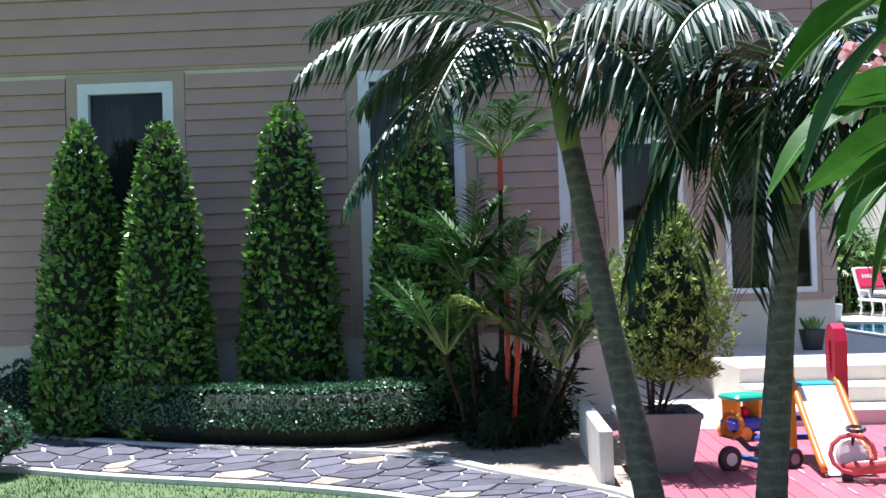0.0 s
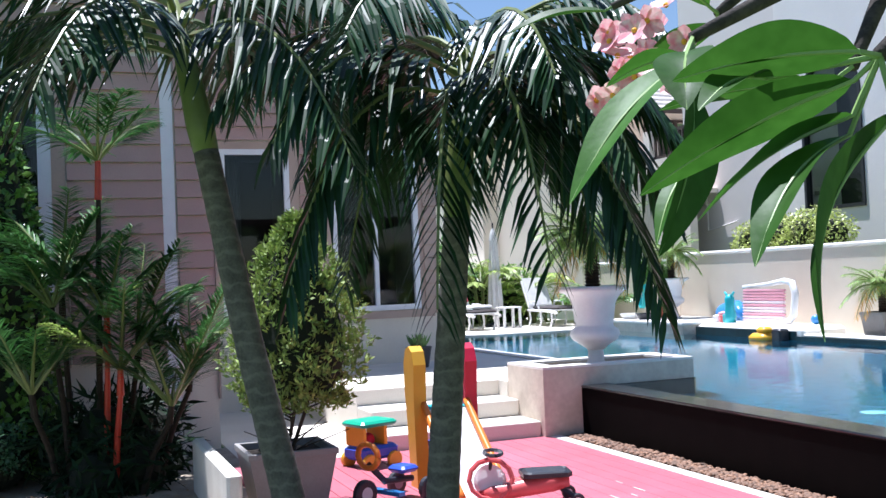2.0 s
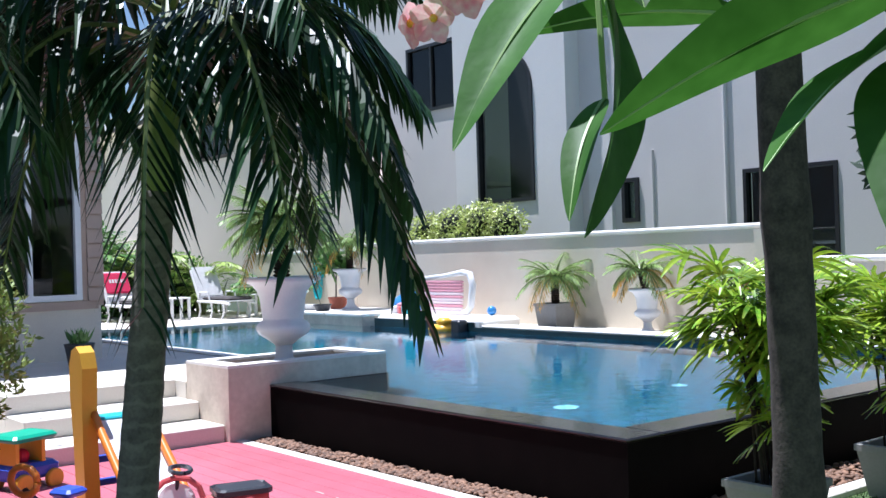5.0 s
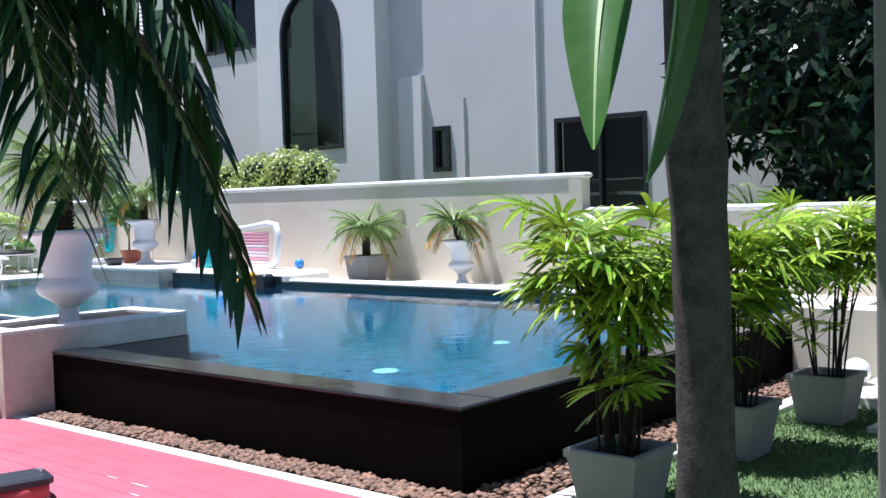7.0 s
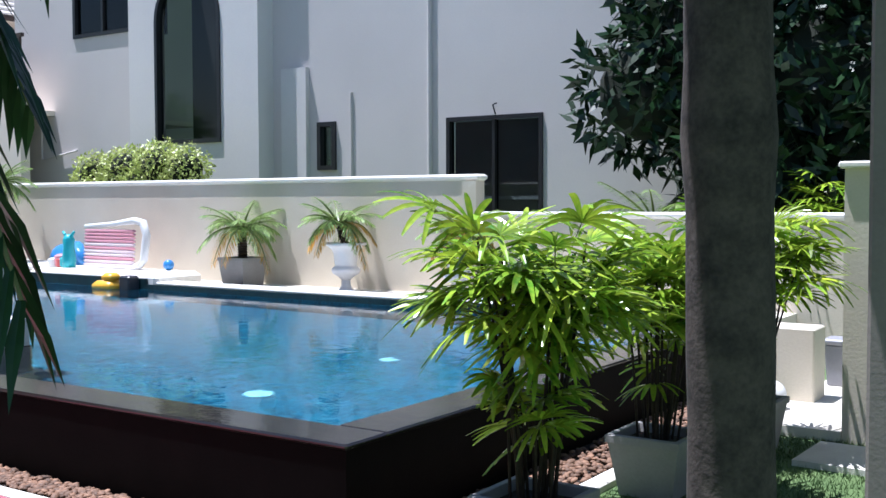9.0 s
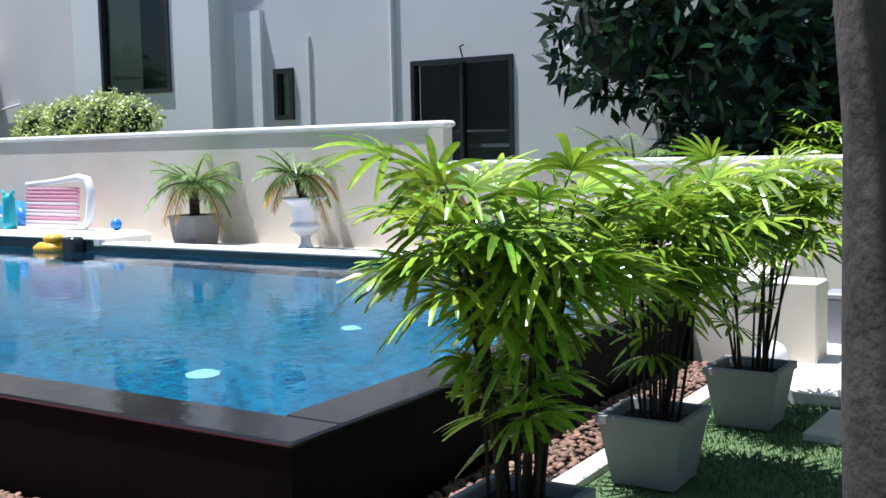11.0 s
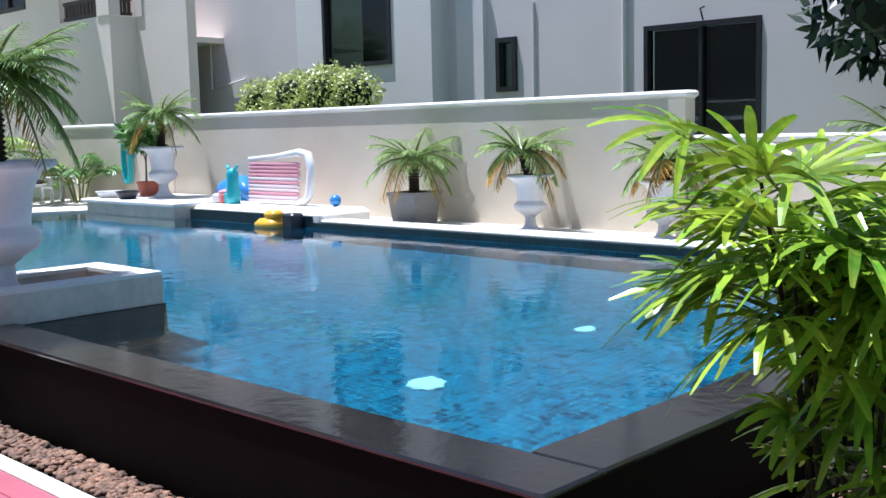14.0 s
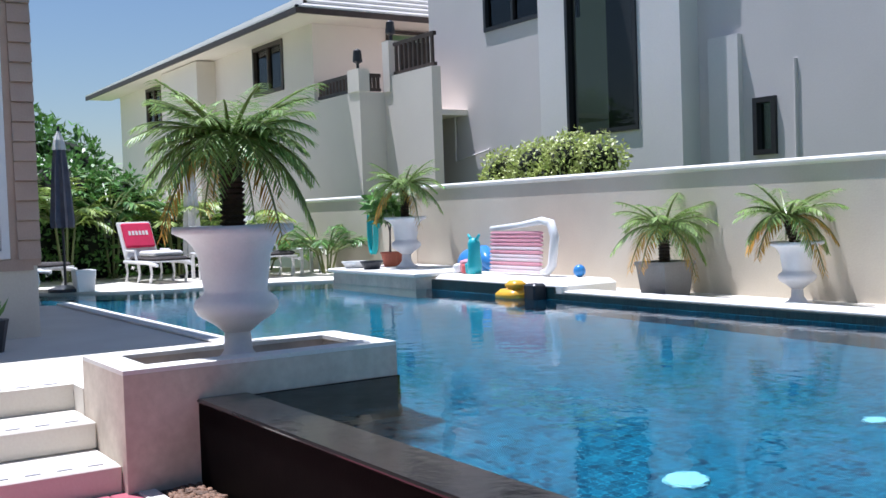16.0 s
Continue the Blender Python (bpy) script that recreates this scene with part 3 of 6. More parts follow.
# ---- the brown house ----
def window(name, axis, plane, a0, a1, z0, z1, fw, face, fm, split=0, arch=False, label="", room=True, out=0.0):
    """A window in a wall: axis is the wall's running axis, plane its place, face +1 or -1 the side that looks out."""
    t = thing(name, (0, 0, 0), label, "window", kind="structure")

    def bx(u0, u1, w0, w1, d0, d1):
        lo, hi = sorted((plane + face * d0, plane + face * d1))
        return ((lo, u0, w0), (hi, u1, w1)) if axis == 'y' else ((u0, lo, w0), (u1, hi, w1))

    g = Geo()
    for u0, u1, w0, w1 in ((a0, a1, z1 - fw, z1), (a0, a1, z0, z0 + fw), (a0, a0 + fw, z0 + fw, z1 - fw), (a1 - fw, a1, z0 + fw, z1 - fw)):
        g.box(*bx(u0, u1, w0, w1, -0.10, 0.03 + out))
    part("window_frame", g, fm, t)
    n = split or 1
    for i in range(n):
        u0 = a0 + fw + (a1 - a0 - 2 * fw) * i / n
        u1 = a0 + fw + (a1 - a0 - 2 * fw) * (i + 1) / n
        pn = part("pane", Geo().box(*bx(u0, u1, z0 + fw, z1 - fw, -0.05, -0.042)), M_GLASS, t)
        pn.visible_shadow = False
        if i:
            part("mullion", Geo().box(*bx(u0 - fw * 0.4, u0 + fw * 0.4, z0 + fw, z1 - fw, -0.09, 0.012 + out)), fm, t)
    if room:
        # Flat dark sheet behind the panes, painting in the dim interior.
        part("dim_backing", Geo().box(*bx(a0 + fw, a1 - fw, z0 + fw, z1 - fw, -0.9, -0.85)), M_ROOM, t)
        part("curtain", curtain(axis, plane - face * 0.5, a0 + fw, a0 + fw + (a1 - a0) * 0.3, z0 + fw, z1 - fw), M_CURTAIN, t, "grey hanging curtain")
    return t


def curtain(axis, plane, a0, a1, z0, z1):
    g = Geo()
    n = 24
    vs = []
    for i in range(n + 1):
        u = a0 + (a1 - a0) * i / n
        w = plane + 0.03 * math.sin(i * 1.7)
        for z in (z0, z1):
            vs.append((w, u, z) if axis == 'y' else (u, w, z))
    return g.add(vs, [(2 * i, 2 * i + 2, 2 * i + 3, 2 * i + 1) for i in range(n)])


def holes(u0, u1, z0, z1, gaps):
    """Rectangles that fill a wall round its openings (a0, a1, b0, b1)."""
    cuts = sorted({u0, u1, *(v for g in gaps for v in g[:2])})
    out = []
    for a, b in zip(cuts, cuts[1:]):
        mine = sorted((g[2], g[3]) for g in gaps if g[0] <= a + 1e-6 and g[1] >= b - 1e-6)
        z = z0
        for lo, hi in mine:
            if lo > z:
                out.append((a, b, z, lo))
            z = hi
        if z1 > z:
            out.append((a, b, z, z1))
    return out


AX, BX = -5.6, -8.49
GA = [(-9.2, -8.11, 1.0, 3.84), (-6.03, -4.86, 1.0, 3.87)]
GB = [(-2.85, -1.95, 1.21, 3.38), (-1.40, -0.19, 1.21, 3.38)]
ha = thing("house", (0, 0, 0), "brown lap-sided two-storey house with white-framed windows", "house", kind="structure")
g = Geo()
for a, b, z0, z1 in holes(-16, -3.35, -0.1, 5.2, GA):
    g.box((AX - 0.2, a, z0), (AX, b, z1))
for a, b, z0, z1 in holes(-3.35, 0.04, -0.1, 6.9, GB):
    g.box((BX - 0.2, a, z0), (BX, b, z1))
g.box((BX, -3.55, -0.1), (AX - 0.2, -3.35, 5.2)).box((-17, -3.55, 5.2), (BX, -3.35, 6.9)).box((-17, -0.16, -0.1), (BX - 0.2, 0.04, 6.9))
g.box((-17, -16, -0.1), (-16.8, -0.16, 5.2)).box((-17, -3.35, 5.2), (-16.8, -0.16, 6.9)).box((-16.8, -16, -0.1), (AX - 0.2, -15.8, 5.2))
part("wall", g, M_PLINTH, ha, "beige rendered base")
part("roof", Geo().box((-17.5, -16.5, 5.2), (AX + 0.02, -3.36, 5.35)).box((-17.5, -3.6, 6.9), (BX + 0.1, 0.4, 7.1)), M_ROOF, ha)
for y in (-3.35, -3.72):
    part("corner_board", Geo().box((AX, y - (0.12 if y < -3.4 else 0.0), 0.5), (AX + 0.03, y if y < -3.4 else y + 0.02, 3.98)), M_FRAME if y < -3.4 else M_SIDTRIM, ha,
         "white upright trim" if y < -3.4 else "")
part("corner_board", Geo().box((BX, -0.13, 1.14), (BX + 0.028, 0.068, 6.9)), M_SIDTRIM, ha)
part("corner_board", Geo().box((BX - 0.17, 0.042, 1.14), (BX, 0.07, 6.9)), M_SIDTRIM, ha)
part("band", Geo().box((AX, -16, 3.96), (AX + 0.028, -3.35, 4.0)), M_SIDTRIM, ha)
part("sill_band", Geo().box((BX, -3.35, 1.10), (BX + 0.04, -0.0, 1.20)), M_SIDTRIM, ha)
for plane, gaps in ((AX, GA), (BX, GB)):
    for a0, a1, z0, z1 in gaps:
        t = Geo()
        t.box((plane, a0 - 0.13, z0 - 0.1), (plane + 0.025, a0 - 0.002, z1 + 0.1)).box((plane, a1 + 0.002, z0 - 0.1), (plane + 0.025, a1 + 0.13, z1 + 0.1))
        t.box((plane, a0 - 0.002, z1 + 0.002), (plane + 0.025, a1 + 0.002, z1 + 0.1))
        part("window_trim", t, M_SIDTRIM, ha)
window("window_1", 'y', AX, *GA[0], 0.12, 1, M_FRAME, 1, label="tall white-framed window with dark glass")
window("window_2", 'y', AX, *GA[1], 0.12, 1, M_FRAME, 1, label="tall white-framed window behind a clipped tree")
window("window_3", 'y', BX, *GB[0], 0.07, 1, M_FRAME, 1, label="white-framed window in the recessed wall")
window("window_4", 'y', BX, *GB[1], 0.07, 1, M_FRAME, 2, label="white-framed sliding window with a grey curtain")

# ---- neighbouring houses ----
n1 = thing("neighbour_house", (0, 0, 0), "pale rendered neighbouring house with black-framed windows", "house", kind="structure")
NY = 9.15
GN = [(-8.03, -7.66, 2.10, 2.86), (-5.56, -3.96, 1.0, 2.82)]
g = Geo()
for a, b, z0, z1 in holes(-9.0, -1.6, -0.1, 8.5, GN):
    g.box((a, NY, z0), (b, NY + 0.2, z1))
g.box((-1.8, NY + 0.2, -0.1), (-1.6, 20, 8.5))
part("wall", g, M_NEIGH, n1)
g = Geo()
for a, b, z0, z1 in holes(-12.15, -9.0, -0.1, 8.5, [(-11.45, -9.85, 2.6, 5.55)]):
    g.box((a, 8.79, z0), (b, 9.0, z1))
g.box((-9.2, 9.0, -0.1), (-9.0, NY, 8.5)).box((-12.15, 9.0, -0.1), (-11.95, 9.25, 8.5))
part("bay", g, M_NEIGHW, n1)
g = Geo()
for a, b, z0, z1 in holes(-16.2, -12.15, -0.1, 8.5, [(-14.3, -12.6, 4.75, 6.2), (-13.3, -12.3, 1.2, 2.45)]):
    g.box((a, 9.25, z0), (b, 9.45, z1))
g.box((-16.2, 9.45, -0.1), (-16.0, 20, 8.5))
part("side_wall", g, M_NEIGH, n1)
part("roof", Geo().box((-16.2, 9.5, 8.5), (-1.6, 20.4, 8.8)), M_ROOF, n1)
part("pier", Geo().box((-8.75, 9.06, -0.1), (-8.22, NY - 0.002, 3.75)), M_NEIGHW, n1)
part("down_pipe", Geo().tube([(-7.35, 9.14, 0), (-7.35, 9.14, 3.3)], 0.025), M_NEIGH, n1)
part("down_pipe", Geo().tube([(-5.85, 9.13, 0), (-5.85, 9.13, 8.4)], 0.04), M_NEIGH, n1)
part("down_pipe", Geo().tube([(-15.3, 9.2, 3.45), (-15.3, 9.2, 2.45), (-14.2, 9.2, 2.6)], 0.02), M_NEIGH, n1)
part("lamp", Geo().tube([(-4.72, 9.13, 2.83), (-4.72, 9.06, 2.96), (-4.66, 9.06, 2.98)], 0.012, 6), M_BLACKF, n1)
window("window_5", 'x', NY, *GN[0], 0.07, -1, M_BLACKF, 1, label="narrow black-framed casement window", room=True, out=0.02)
window("window_6", 'x', NY, *GN[1], 0.06, -1, M_BLACKF, 2, label="black-framed sliding window with grey blinds", room=False)
part("blind", Geo().box((-5.5, 9.28, 1.35), (-4.02, 9.3, 2.76)), M_CURTAIN, bpy.data.objects["window_6"], "grey blind")
part("ledge", Geo().box((-5.5, 9.24, 1.62), (-4.02, 9.27, 1.67)), M_FRAME, bpy.data.objects["window_6"])
window("window_7", 'x', 9.25, -14.3, -12.6, 4.75, 6.2, 0.07, -1, M_BLACKF, 2, label="black-framed upper window")
window("window_8", 'x', 9.25, -13.3, -12.3, 1.2, 2.45, 0.06, -1, M_BLACKF, 1, label="low dark window behind the shrub")
w9 = thing("window_9", (0, 0, 0), "tall arched black-framed window", "window", kind="structure")
R, CX, SZ = 0.8, -10.65, 4.72
outer = [(CX - R, 2.6), (CX + R, 2.6)] + [(CX + R * math.cos(a * math.pi / 16), SZ + R * math.sin(a * math.pi / 16)) for a in range(17)]
inner = [(CX + (x - CX) * 0.92, 2.67 + (z - 2.6) * 0.965) for x, z in outer]
g = Geo()
k = len(outer)
vs = [(x, y, z) for y in (8.76, 8.9) for r in (outer, inner) for x, z in r]
fs = []
for i in range(k):
    j = (i + 1) % k
    fs += [(i, j, k + j, k + i), (2 * k + i, 3 * k + i, 3 * k + j, 2 * k + j), (k + i, k + j, 3 * k + j, 3 * k + i), (i, 2 * k + i, 2 * k + j, j)]
part("window_frame", g.add(vs, fs), M_BLACKF, w9)
pn = part("pane", Geo().add([(x, 8.85, z) for x, z in inner], [tuple(range(k))]), M_GLASS, w9)
pn.visible_shadow = False
# Dark sheet as the painted dimness behind the arch.
part("dim_backing", Geo().box((-11.4, 9.6, 2.6), (-9.9, 9.65, 5.55)), M_ROOM, w9)
# corners of the opening above the arch
g = Geo()
for s in (-1, 1):
    arc = [(CX + s * R * math.cos(a * math.pi / 16), SZ + R * math.sin(a * math.pi / 16)) for a in range(9)]
    poly = arc + [(CX, 5.56), (CX + s * (R + 0.02), 5.56)]
    n = len(poly)
    g.add([(x, y, z) for y in (8.792, 8.95) for x, z in poly], [tuple(range(n)), tuple(range(2 * n - 1, n - 1, -1))] + [(i, (i + 1) % n, n + (i + 1) % n, n + i) for i in range(n)])
part("arch_corner", g, M_NEIGHW, n1)

fh = thing("far_house", (0, 0, 0), "cream house with pale tiled hip roof and balcony", "house", kind="structure")
FX, FY = -18.7, 7.9
g = Geo()
for a, b, z0, z1 in holes(-33, FX, -0.1, 5.58, [(-21.9, -20.2, 4.35, 5.5), (-30.2, -28.8, 4.2, 5.5)]):
    g.box((a, FY, z0), (b, FY + 0.25, z1))
for a, b, z0, z1 in holes(FY + 0.25, 20, -0.1, 5.58, [(9.8, 11.6, 3.9, 5.5)]):
    g.box((FX - 0.25, a, z0), (FX, b, z1))
part("wall", g, M_FARH, fh)
part("bay", Geo().box((-27.2, FY - 0.5, -0.1), (-24.4, FY - 0.002, 5.55)), M_FARH, fh)
for a0, a1, z0, z1, nm in ((-21.9, -20.2, 4.35, 5.5, "window_10"), (-30.2, -28.8, 4.2, 5.5, "window_11")):
    window(nm, 'x', FY, a0, a1, z0, z1, 0.09, -1, M_BROWN, 2, label="dark brown-framed upper window")
# Dark sheet painted as the unlit space inside the balcony door.
part("doorway_backing", Geo().box((FX - 1.0, 9.8, 3.9), (FX - 0.95, 11.6, 5.5)), M_ROOM, fh)
part("door_frame", Geo().box((FX, 9.7, 3.9), (FX + 0.05, 9.85, 5.48)).box((FX, 10.6, 3.9), (FX + 0.05, 10.7, 5.48)).box((FX, 9.7, 5.48), (FX + 0.05, 11.6, 5.55)), M_BROWN, fh)
BA, BB, BC = FX + 2.0, 8.47, FX + 3.76
part("balcony_wall", Geo().box((FX + 0.002, FY, -0.1), (BA, FY + 0.2, 3.92)).box((BA - 0.2, FY + 0.2, -0.1), (BA, BB, 3.9)).box((BA, BB, -0.1), (BC, BB + 0.2, 4.2)), M_FARH, fh)
part("balcony_floor", Geo().box((FX + 0.002, FY + 0.2, 3.3), (BA - 0.2, 13, 3.4)).box((BA - 0.2, BB + 0.2, 3.3), (BC, 13, 3.4)), M_FARH, fh)
part("balcony_pier", Geo().box((BA - 0.45, FY - 0.02, 3.92), (BA + 0.02, FY + 0.22, 4.36)), M_FARH, fh)
part("balcony_pier", Geo().box((BA + 0.0, BB - 0.03, 3.9), (BA + 0.26, BB + 0.22, 4.9)), M_FARH, fh)
RAILS = (("x", FX + 0.05, BA - 0.45, FY + 0.06, 3.95, 4.32), ("y", FY + 0.25, BB - 0.05, BA - 0.12, 3.93, 4.28), ("x", BA + 0.28, BC, BB + 0.06, 4.22, 4.85))
for axis, a, b, w, z0, z1 in RAILS:
    def bar(u0, u1, lo, hi, th):
        return ((u0, w, lo), (u1, w + th, hi)) if axis == "x" else ((w, u0, lo), (w + th, u1, hi))
    part("rail", Geo().box(*bar(a, b, z1 - 0.07, z1, 0.07)), M_BROWN, fh, "dark brown wooden rail")
    part("rail", Geo().box(*bar(a, b, z0, z0 + 0.06, 0.07)), M_BROWN, fh, "dark brown wooden rail")
    n = max(3, int((b - a) / 0.15))
    for i in range(n):
        u = a + (i + 0.5) * (b - a) / n
        part("baluster", Geo().box(*bar(u - 0.028, u + 0.028, z0 + 0.06, z1 - 0.07, 0.05)), M_BROWN, fh)
for x, y, z in ((BA - 0.22, FY + 0.1, 4.36), (BA + 0.13, BB + 0.1, 4.9)):
    part("lantern", Geo().lathe([(0.03, 0), (0.03, 0.12), (0.1, 0.16), (0.08, 0.38), (0.02, 0.42)], 10, (x, y, z)), M_BLACKF, fh)
EZ, OV, OX = 5.66, 0.85, 1.05
E0, E1, E2, E3 = (-34, FY - OV), (FX + OX, FY - OV), (FX + OX, 24), (-34, 24)
rz = EZ + 4.2
g = Geo().add([(*E0, EZ), (*E1, EZ), (*E2, EZ), (*E3, EZ), (-27.5, 15.5, rz), (-25, 15.5, rz)], [(0, 1, 5, 4), (1, 2, 5), (2, 3, 4, 5), (3, 0, 4)])
part("roof", g, M_ROOF, fh, "pale grey tiled roof")
part("eave", Geo().box((-34, FY - OV, EZ - 0.1), (FX + OX, FY - OV + 0.06, EZ + 0.02)).box((FX + OX - 0.06, FY - OV + 0.06, EZ - 0.1), (FX + OX, 24, EZ + 0.02)), M_BROWN, fh, "dark brown eave board")
part("soffit", Geo().box((-34, FY - OV + 0.06, EZ - 0.08), (FX + OX - 0.06, FY, EZ - 0.05)).box((FX, FY, EZ - 0.08), (FX + OX - 0.06, 24, EZ - 0.05)), M_FARH, fh, "pale soffit under the eave")
g = Geo()
dx, dz, dy = 12.5, 4.2, 8.45
for i in range(26):
    f = i / 26
    x0, x1 = -34 + 6.5 * f, FX + OX - 7.35 * f
    y, z = FY - OV + dy * f, EZ + dz * f + 0.03
    g.box((x0, y, z - 0.02), (x1, y + 0.06, z + 0.03))
    g.box((FX + OX - 0.06 - 7.35 * f, FY - OV + dy * f, z - 0.02), (FX + OX - 7.35 * f, 24 - dy * f, z + 0.03))
part("tile_course", g, M_CAP, fh, kind="stuff")
for x in (0.72, 1.4):
    col = thing("stone_column", (x + 0.2, 7.9, -0.1), "tall stacked grey stone column behind the wall", "column", "stone columns", "structure")
    for i in range(11):
        part("block", Geo().box((-0.22 + rnd(-.01, .01), -0.2, i * 0.3), (0.22 + rnd(-.01, .01), 0.2, i * 0.3 + 0.285), chamfer=0.012), M_STONECOL, col)
solid("pergola_beam", Geo().box((0.4, 7.7, 3.2), (4.5, 8.1, 3.4)), M_BROWN, "dark wooden beam across the stone columns", "beam", kind="structure")


# ---- plants ----
def frond(g, gs, p, d, length, rise, droop, leaflet, width, n=26, hang=0.5, spread=1.0, start=0.18):
    """One feather leaf: a bent rib into gs and two rows of leaflets into g."""
    p, d = Vector(p), Vector((d[0], d[1], 0)).normalized()
    side = Vector((-d.y, d.x, 0))
    rib = []
    for i in range(11):
        t = i / 10
        rib.append(p + d * length * (t - 0.18 * t * t * droop) + Vector((0, 0, rise * t - droop * length * t * t * 0.75)))
    gs.tube(rib, [0.016 * (1 - 0.85 * i / 10) + 0.002 for i in range(11)], 5, False)
    for i in range(n):
        t = start + (1 - start) * i / (n - 1)
        k = t * 10
        j = min(int(k), 9)
        c = rib[j].lerp(rib[j + 1], k - j)
        ahead = (rib[j + 1] - rib[j]).normalized()
        s = math.sin(math.pi * min(1, 0.22 + 0.78 * t) ** 0.8)
        ll = leaflet * (0.35 + 0.65 * s) * rnd(0.85, 1.1)
        for sg in (-1, 1):
            v = side * sg * spread * rnd(0.8, 1.1) + ahead * rnd(0.6, 0.95) + Vector((0, 0, rnd(-0.15, 0.15) - hang * 0.5))
            g.leaf(c, v, (0, 0, 1) if abs(v.normalized().z) < 0.95 else (1, 0, 0), ll, width * rnd(0.8, 1.15), hang * rnd(0.5, 1.1), 2, 0.25, (0.5, 1.0, 0.0))


def ringed_trunk(pts, radii, n=40, wob=0.05):
    """A palm trunk with slight leaf-scar rings along a bent line."""
    g = Geo()
    line, rr = [], []
    for i in range(n + 1):
        t = i / n * (len(pts) - 1)
        j = min(int(t), len(pts) - 2)
        line.append(Vector(pts[j]).lerp(Vector(pts[j + 1]), t - j))
        rr.append((radii[j] + (radii[j + 1] - radii[j]) * (t - j)) * (1 + (wob if i % 2 else 0)))
    return g.tube(line, rr, 12)


def fruit_palm(name, trunk, crown_r, count, length, droop, label, seed, lift, aims=()):
    random.seed(seed)
    t = thing(name, trunk[0], label, "palm")
    o = Vector(trunk[0])
    loc = [Vector(p) - o for p in trunk]
    part("trunk", ringed_trunk(loc, [0.088, 0.078, 0.07, 0.062], 44, 0.03), M_BARK, t, smooth=True)
    top = loc[-1]
    ax = (loc[-1] - loc[-2]).normalized()
    part("crownshaft", Geo().tube([top - ax * 0.02, top + ax * 0.12, top + ax * 0.4, top + ax * 0.8], [0.064, 0.072, 0.058, 0.03], 12), M_SHAFT, t, "smooth green crownshaft", True)
    for i in range(count):
        a = radians(aims[i]) if i < len(aims) else i * 2.399 + rnd(-.2, .2)
        g, gs = Geo(), Geo()
        base = top + ax * (0.48 + 0.3 * (i / count))
        up = lift * (0.7 + 0.7 * (i / count))
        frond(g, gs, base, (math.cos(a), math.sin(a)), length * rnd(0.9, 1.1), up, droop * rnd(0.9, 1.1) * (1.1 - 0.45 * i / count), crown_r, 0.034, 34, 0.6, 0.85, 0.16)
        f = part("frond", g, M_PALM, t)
        part("rib", gs, M_SHAFT, f)
    return t


def lathe_r(profile, f):
    k = f * (len(profile) - 1)
    j = min(int(k), len(profile) - 2)
    return profile[j] + (profile[j + 1] - profile[j]) * (k - j)


def topiary(name, at, h, prof, count, size, m, label, cat, group="", seed=1, squash=1.0):
    """A clipped column: a dark core and a shell of small leaves."""
    random.seed(seed)
    t = thing(name, at, label, cat, group)
    part("trunk", Geo().tube([(0, 0, 0), (0, 0, h * 0.3)], [0.05, 0.04], 8), M_DBARK, t)
    # Solid core painted near-black to stand for shade behind the leaves.
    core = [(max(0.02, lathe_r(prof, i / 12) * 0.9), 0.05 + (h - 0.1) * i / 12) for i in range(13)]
    part("inner_mass", Geo().lathe(core, 14), M_CORE, t, "near-black core with shade put into its colour")
    g = Geo()
    for i in range(count):
        f = 1 - math.sqrt(rnd(0, 1)) if prof[0] > prof[-1] * 1.5 else rnd(0, 1)
        f = f if rnd(0, 1) < 0.6 else rnd(0, 1)
        a = rnd(0, 2 * math.pi)
        r = lathe_r(prof, f) * (1 + 0.09 * noise.noise((a * 2, f * 9, seed))) * rnd(0.9, 1.04)
        p = Vector((r * math.cos(a), r * math.sin(a), 0.03 + h * f))
        out = Vector((math.cos(a), math.sin(a), 0.25))
        d = (rdir() + out * 0.7 + Vector((0, 0, 0.2))).normalized()
        g.leaf(p, d, (out + rdir() * 0.7), size * rnd(0.7, 1.3), size * rnd(0.45, 0.7))
    part("leaves", g, m, t, kind="stuff")
    return t


def clump(name, label, cat, m, blobs, count, size, group="", seed=3, core=True, thin_leaf=1.0):
    """A loose shrub or tree crown from overlapping leafy lumps (x, y, z, r)."""
    random.seed(seed)
    o = Vector((blobs[0][0], blobs[0][1], 0))
    t = thing(name, o, label, cat, group)
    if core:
        # Lumps and limbs share the near-black colour that paints in inner shade.
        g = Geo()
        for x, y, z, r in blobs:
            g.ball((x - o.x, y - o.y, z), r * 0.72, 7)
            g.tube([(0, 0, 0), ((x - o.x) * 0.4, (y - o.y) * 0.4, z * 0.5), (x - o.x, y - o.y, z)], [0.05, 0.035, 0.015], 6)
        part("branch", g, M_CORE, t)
    g = Geo()
    wt = [b[3] ** 2 for b in blobs]
    for i in range(count):
        x, y, z, r = random.choices(blobs, wt)[0]
        out = rdir()
        lump = 1 + 0.22 * noise.noise(Vector((x, y, z)) * 2 + out * 2.2)
        p = Vector((x - o.x, y - o.y, z)) + out * r * lump * rnd(0.78, 1.08)
        d = (rdir() + out * 0.6 + Vector((0, 0, -0.25))).normalized()
        g.leaf(p, d, out + rdir() * 0.8, size * rnd(0.6, 1.4), size * rnd(0.35, 0.6) * thin_leaf)
    part("leaves", g, m, t, kind="stuff")
    return t


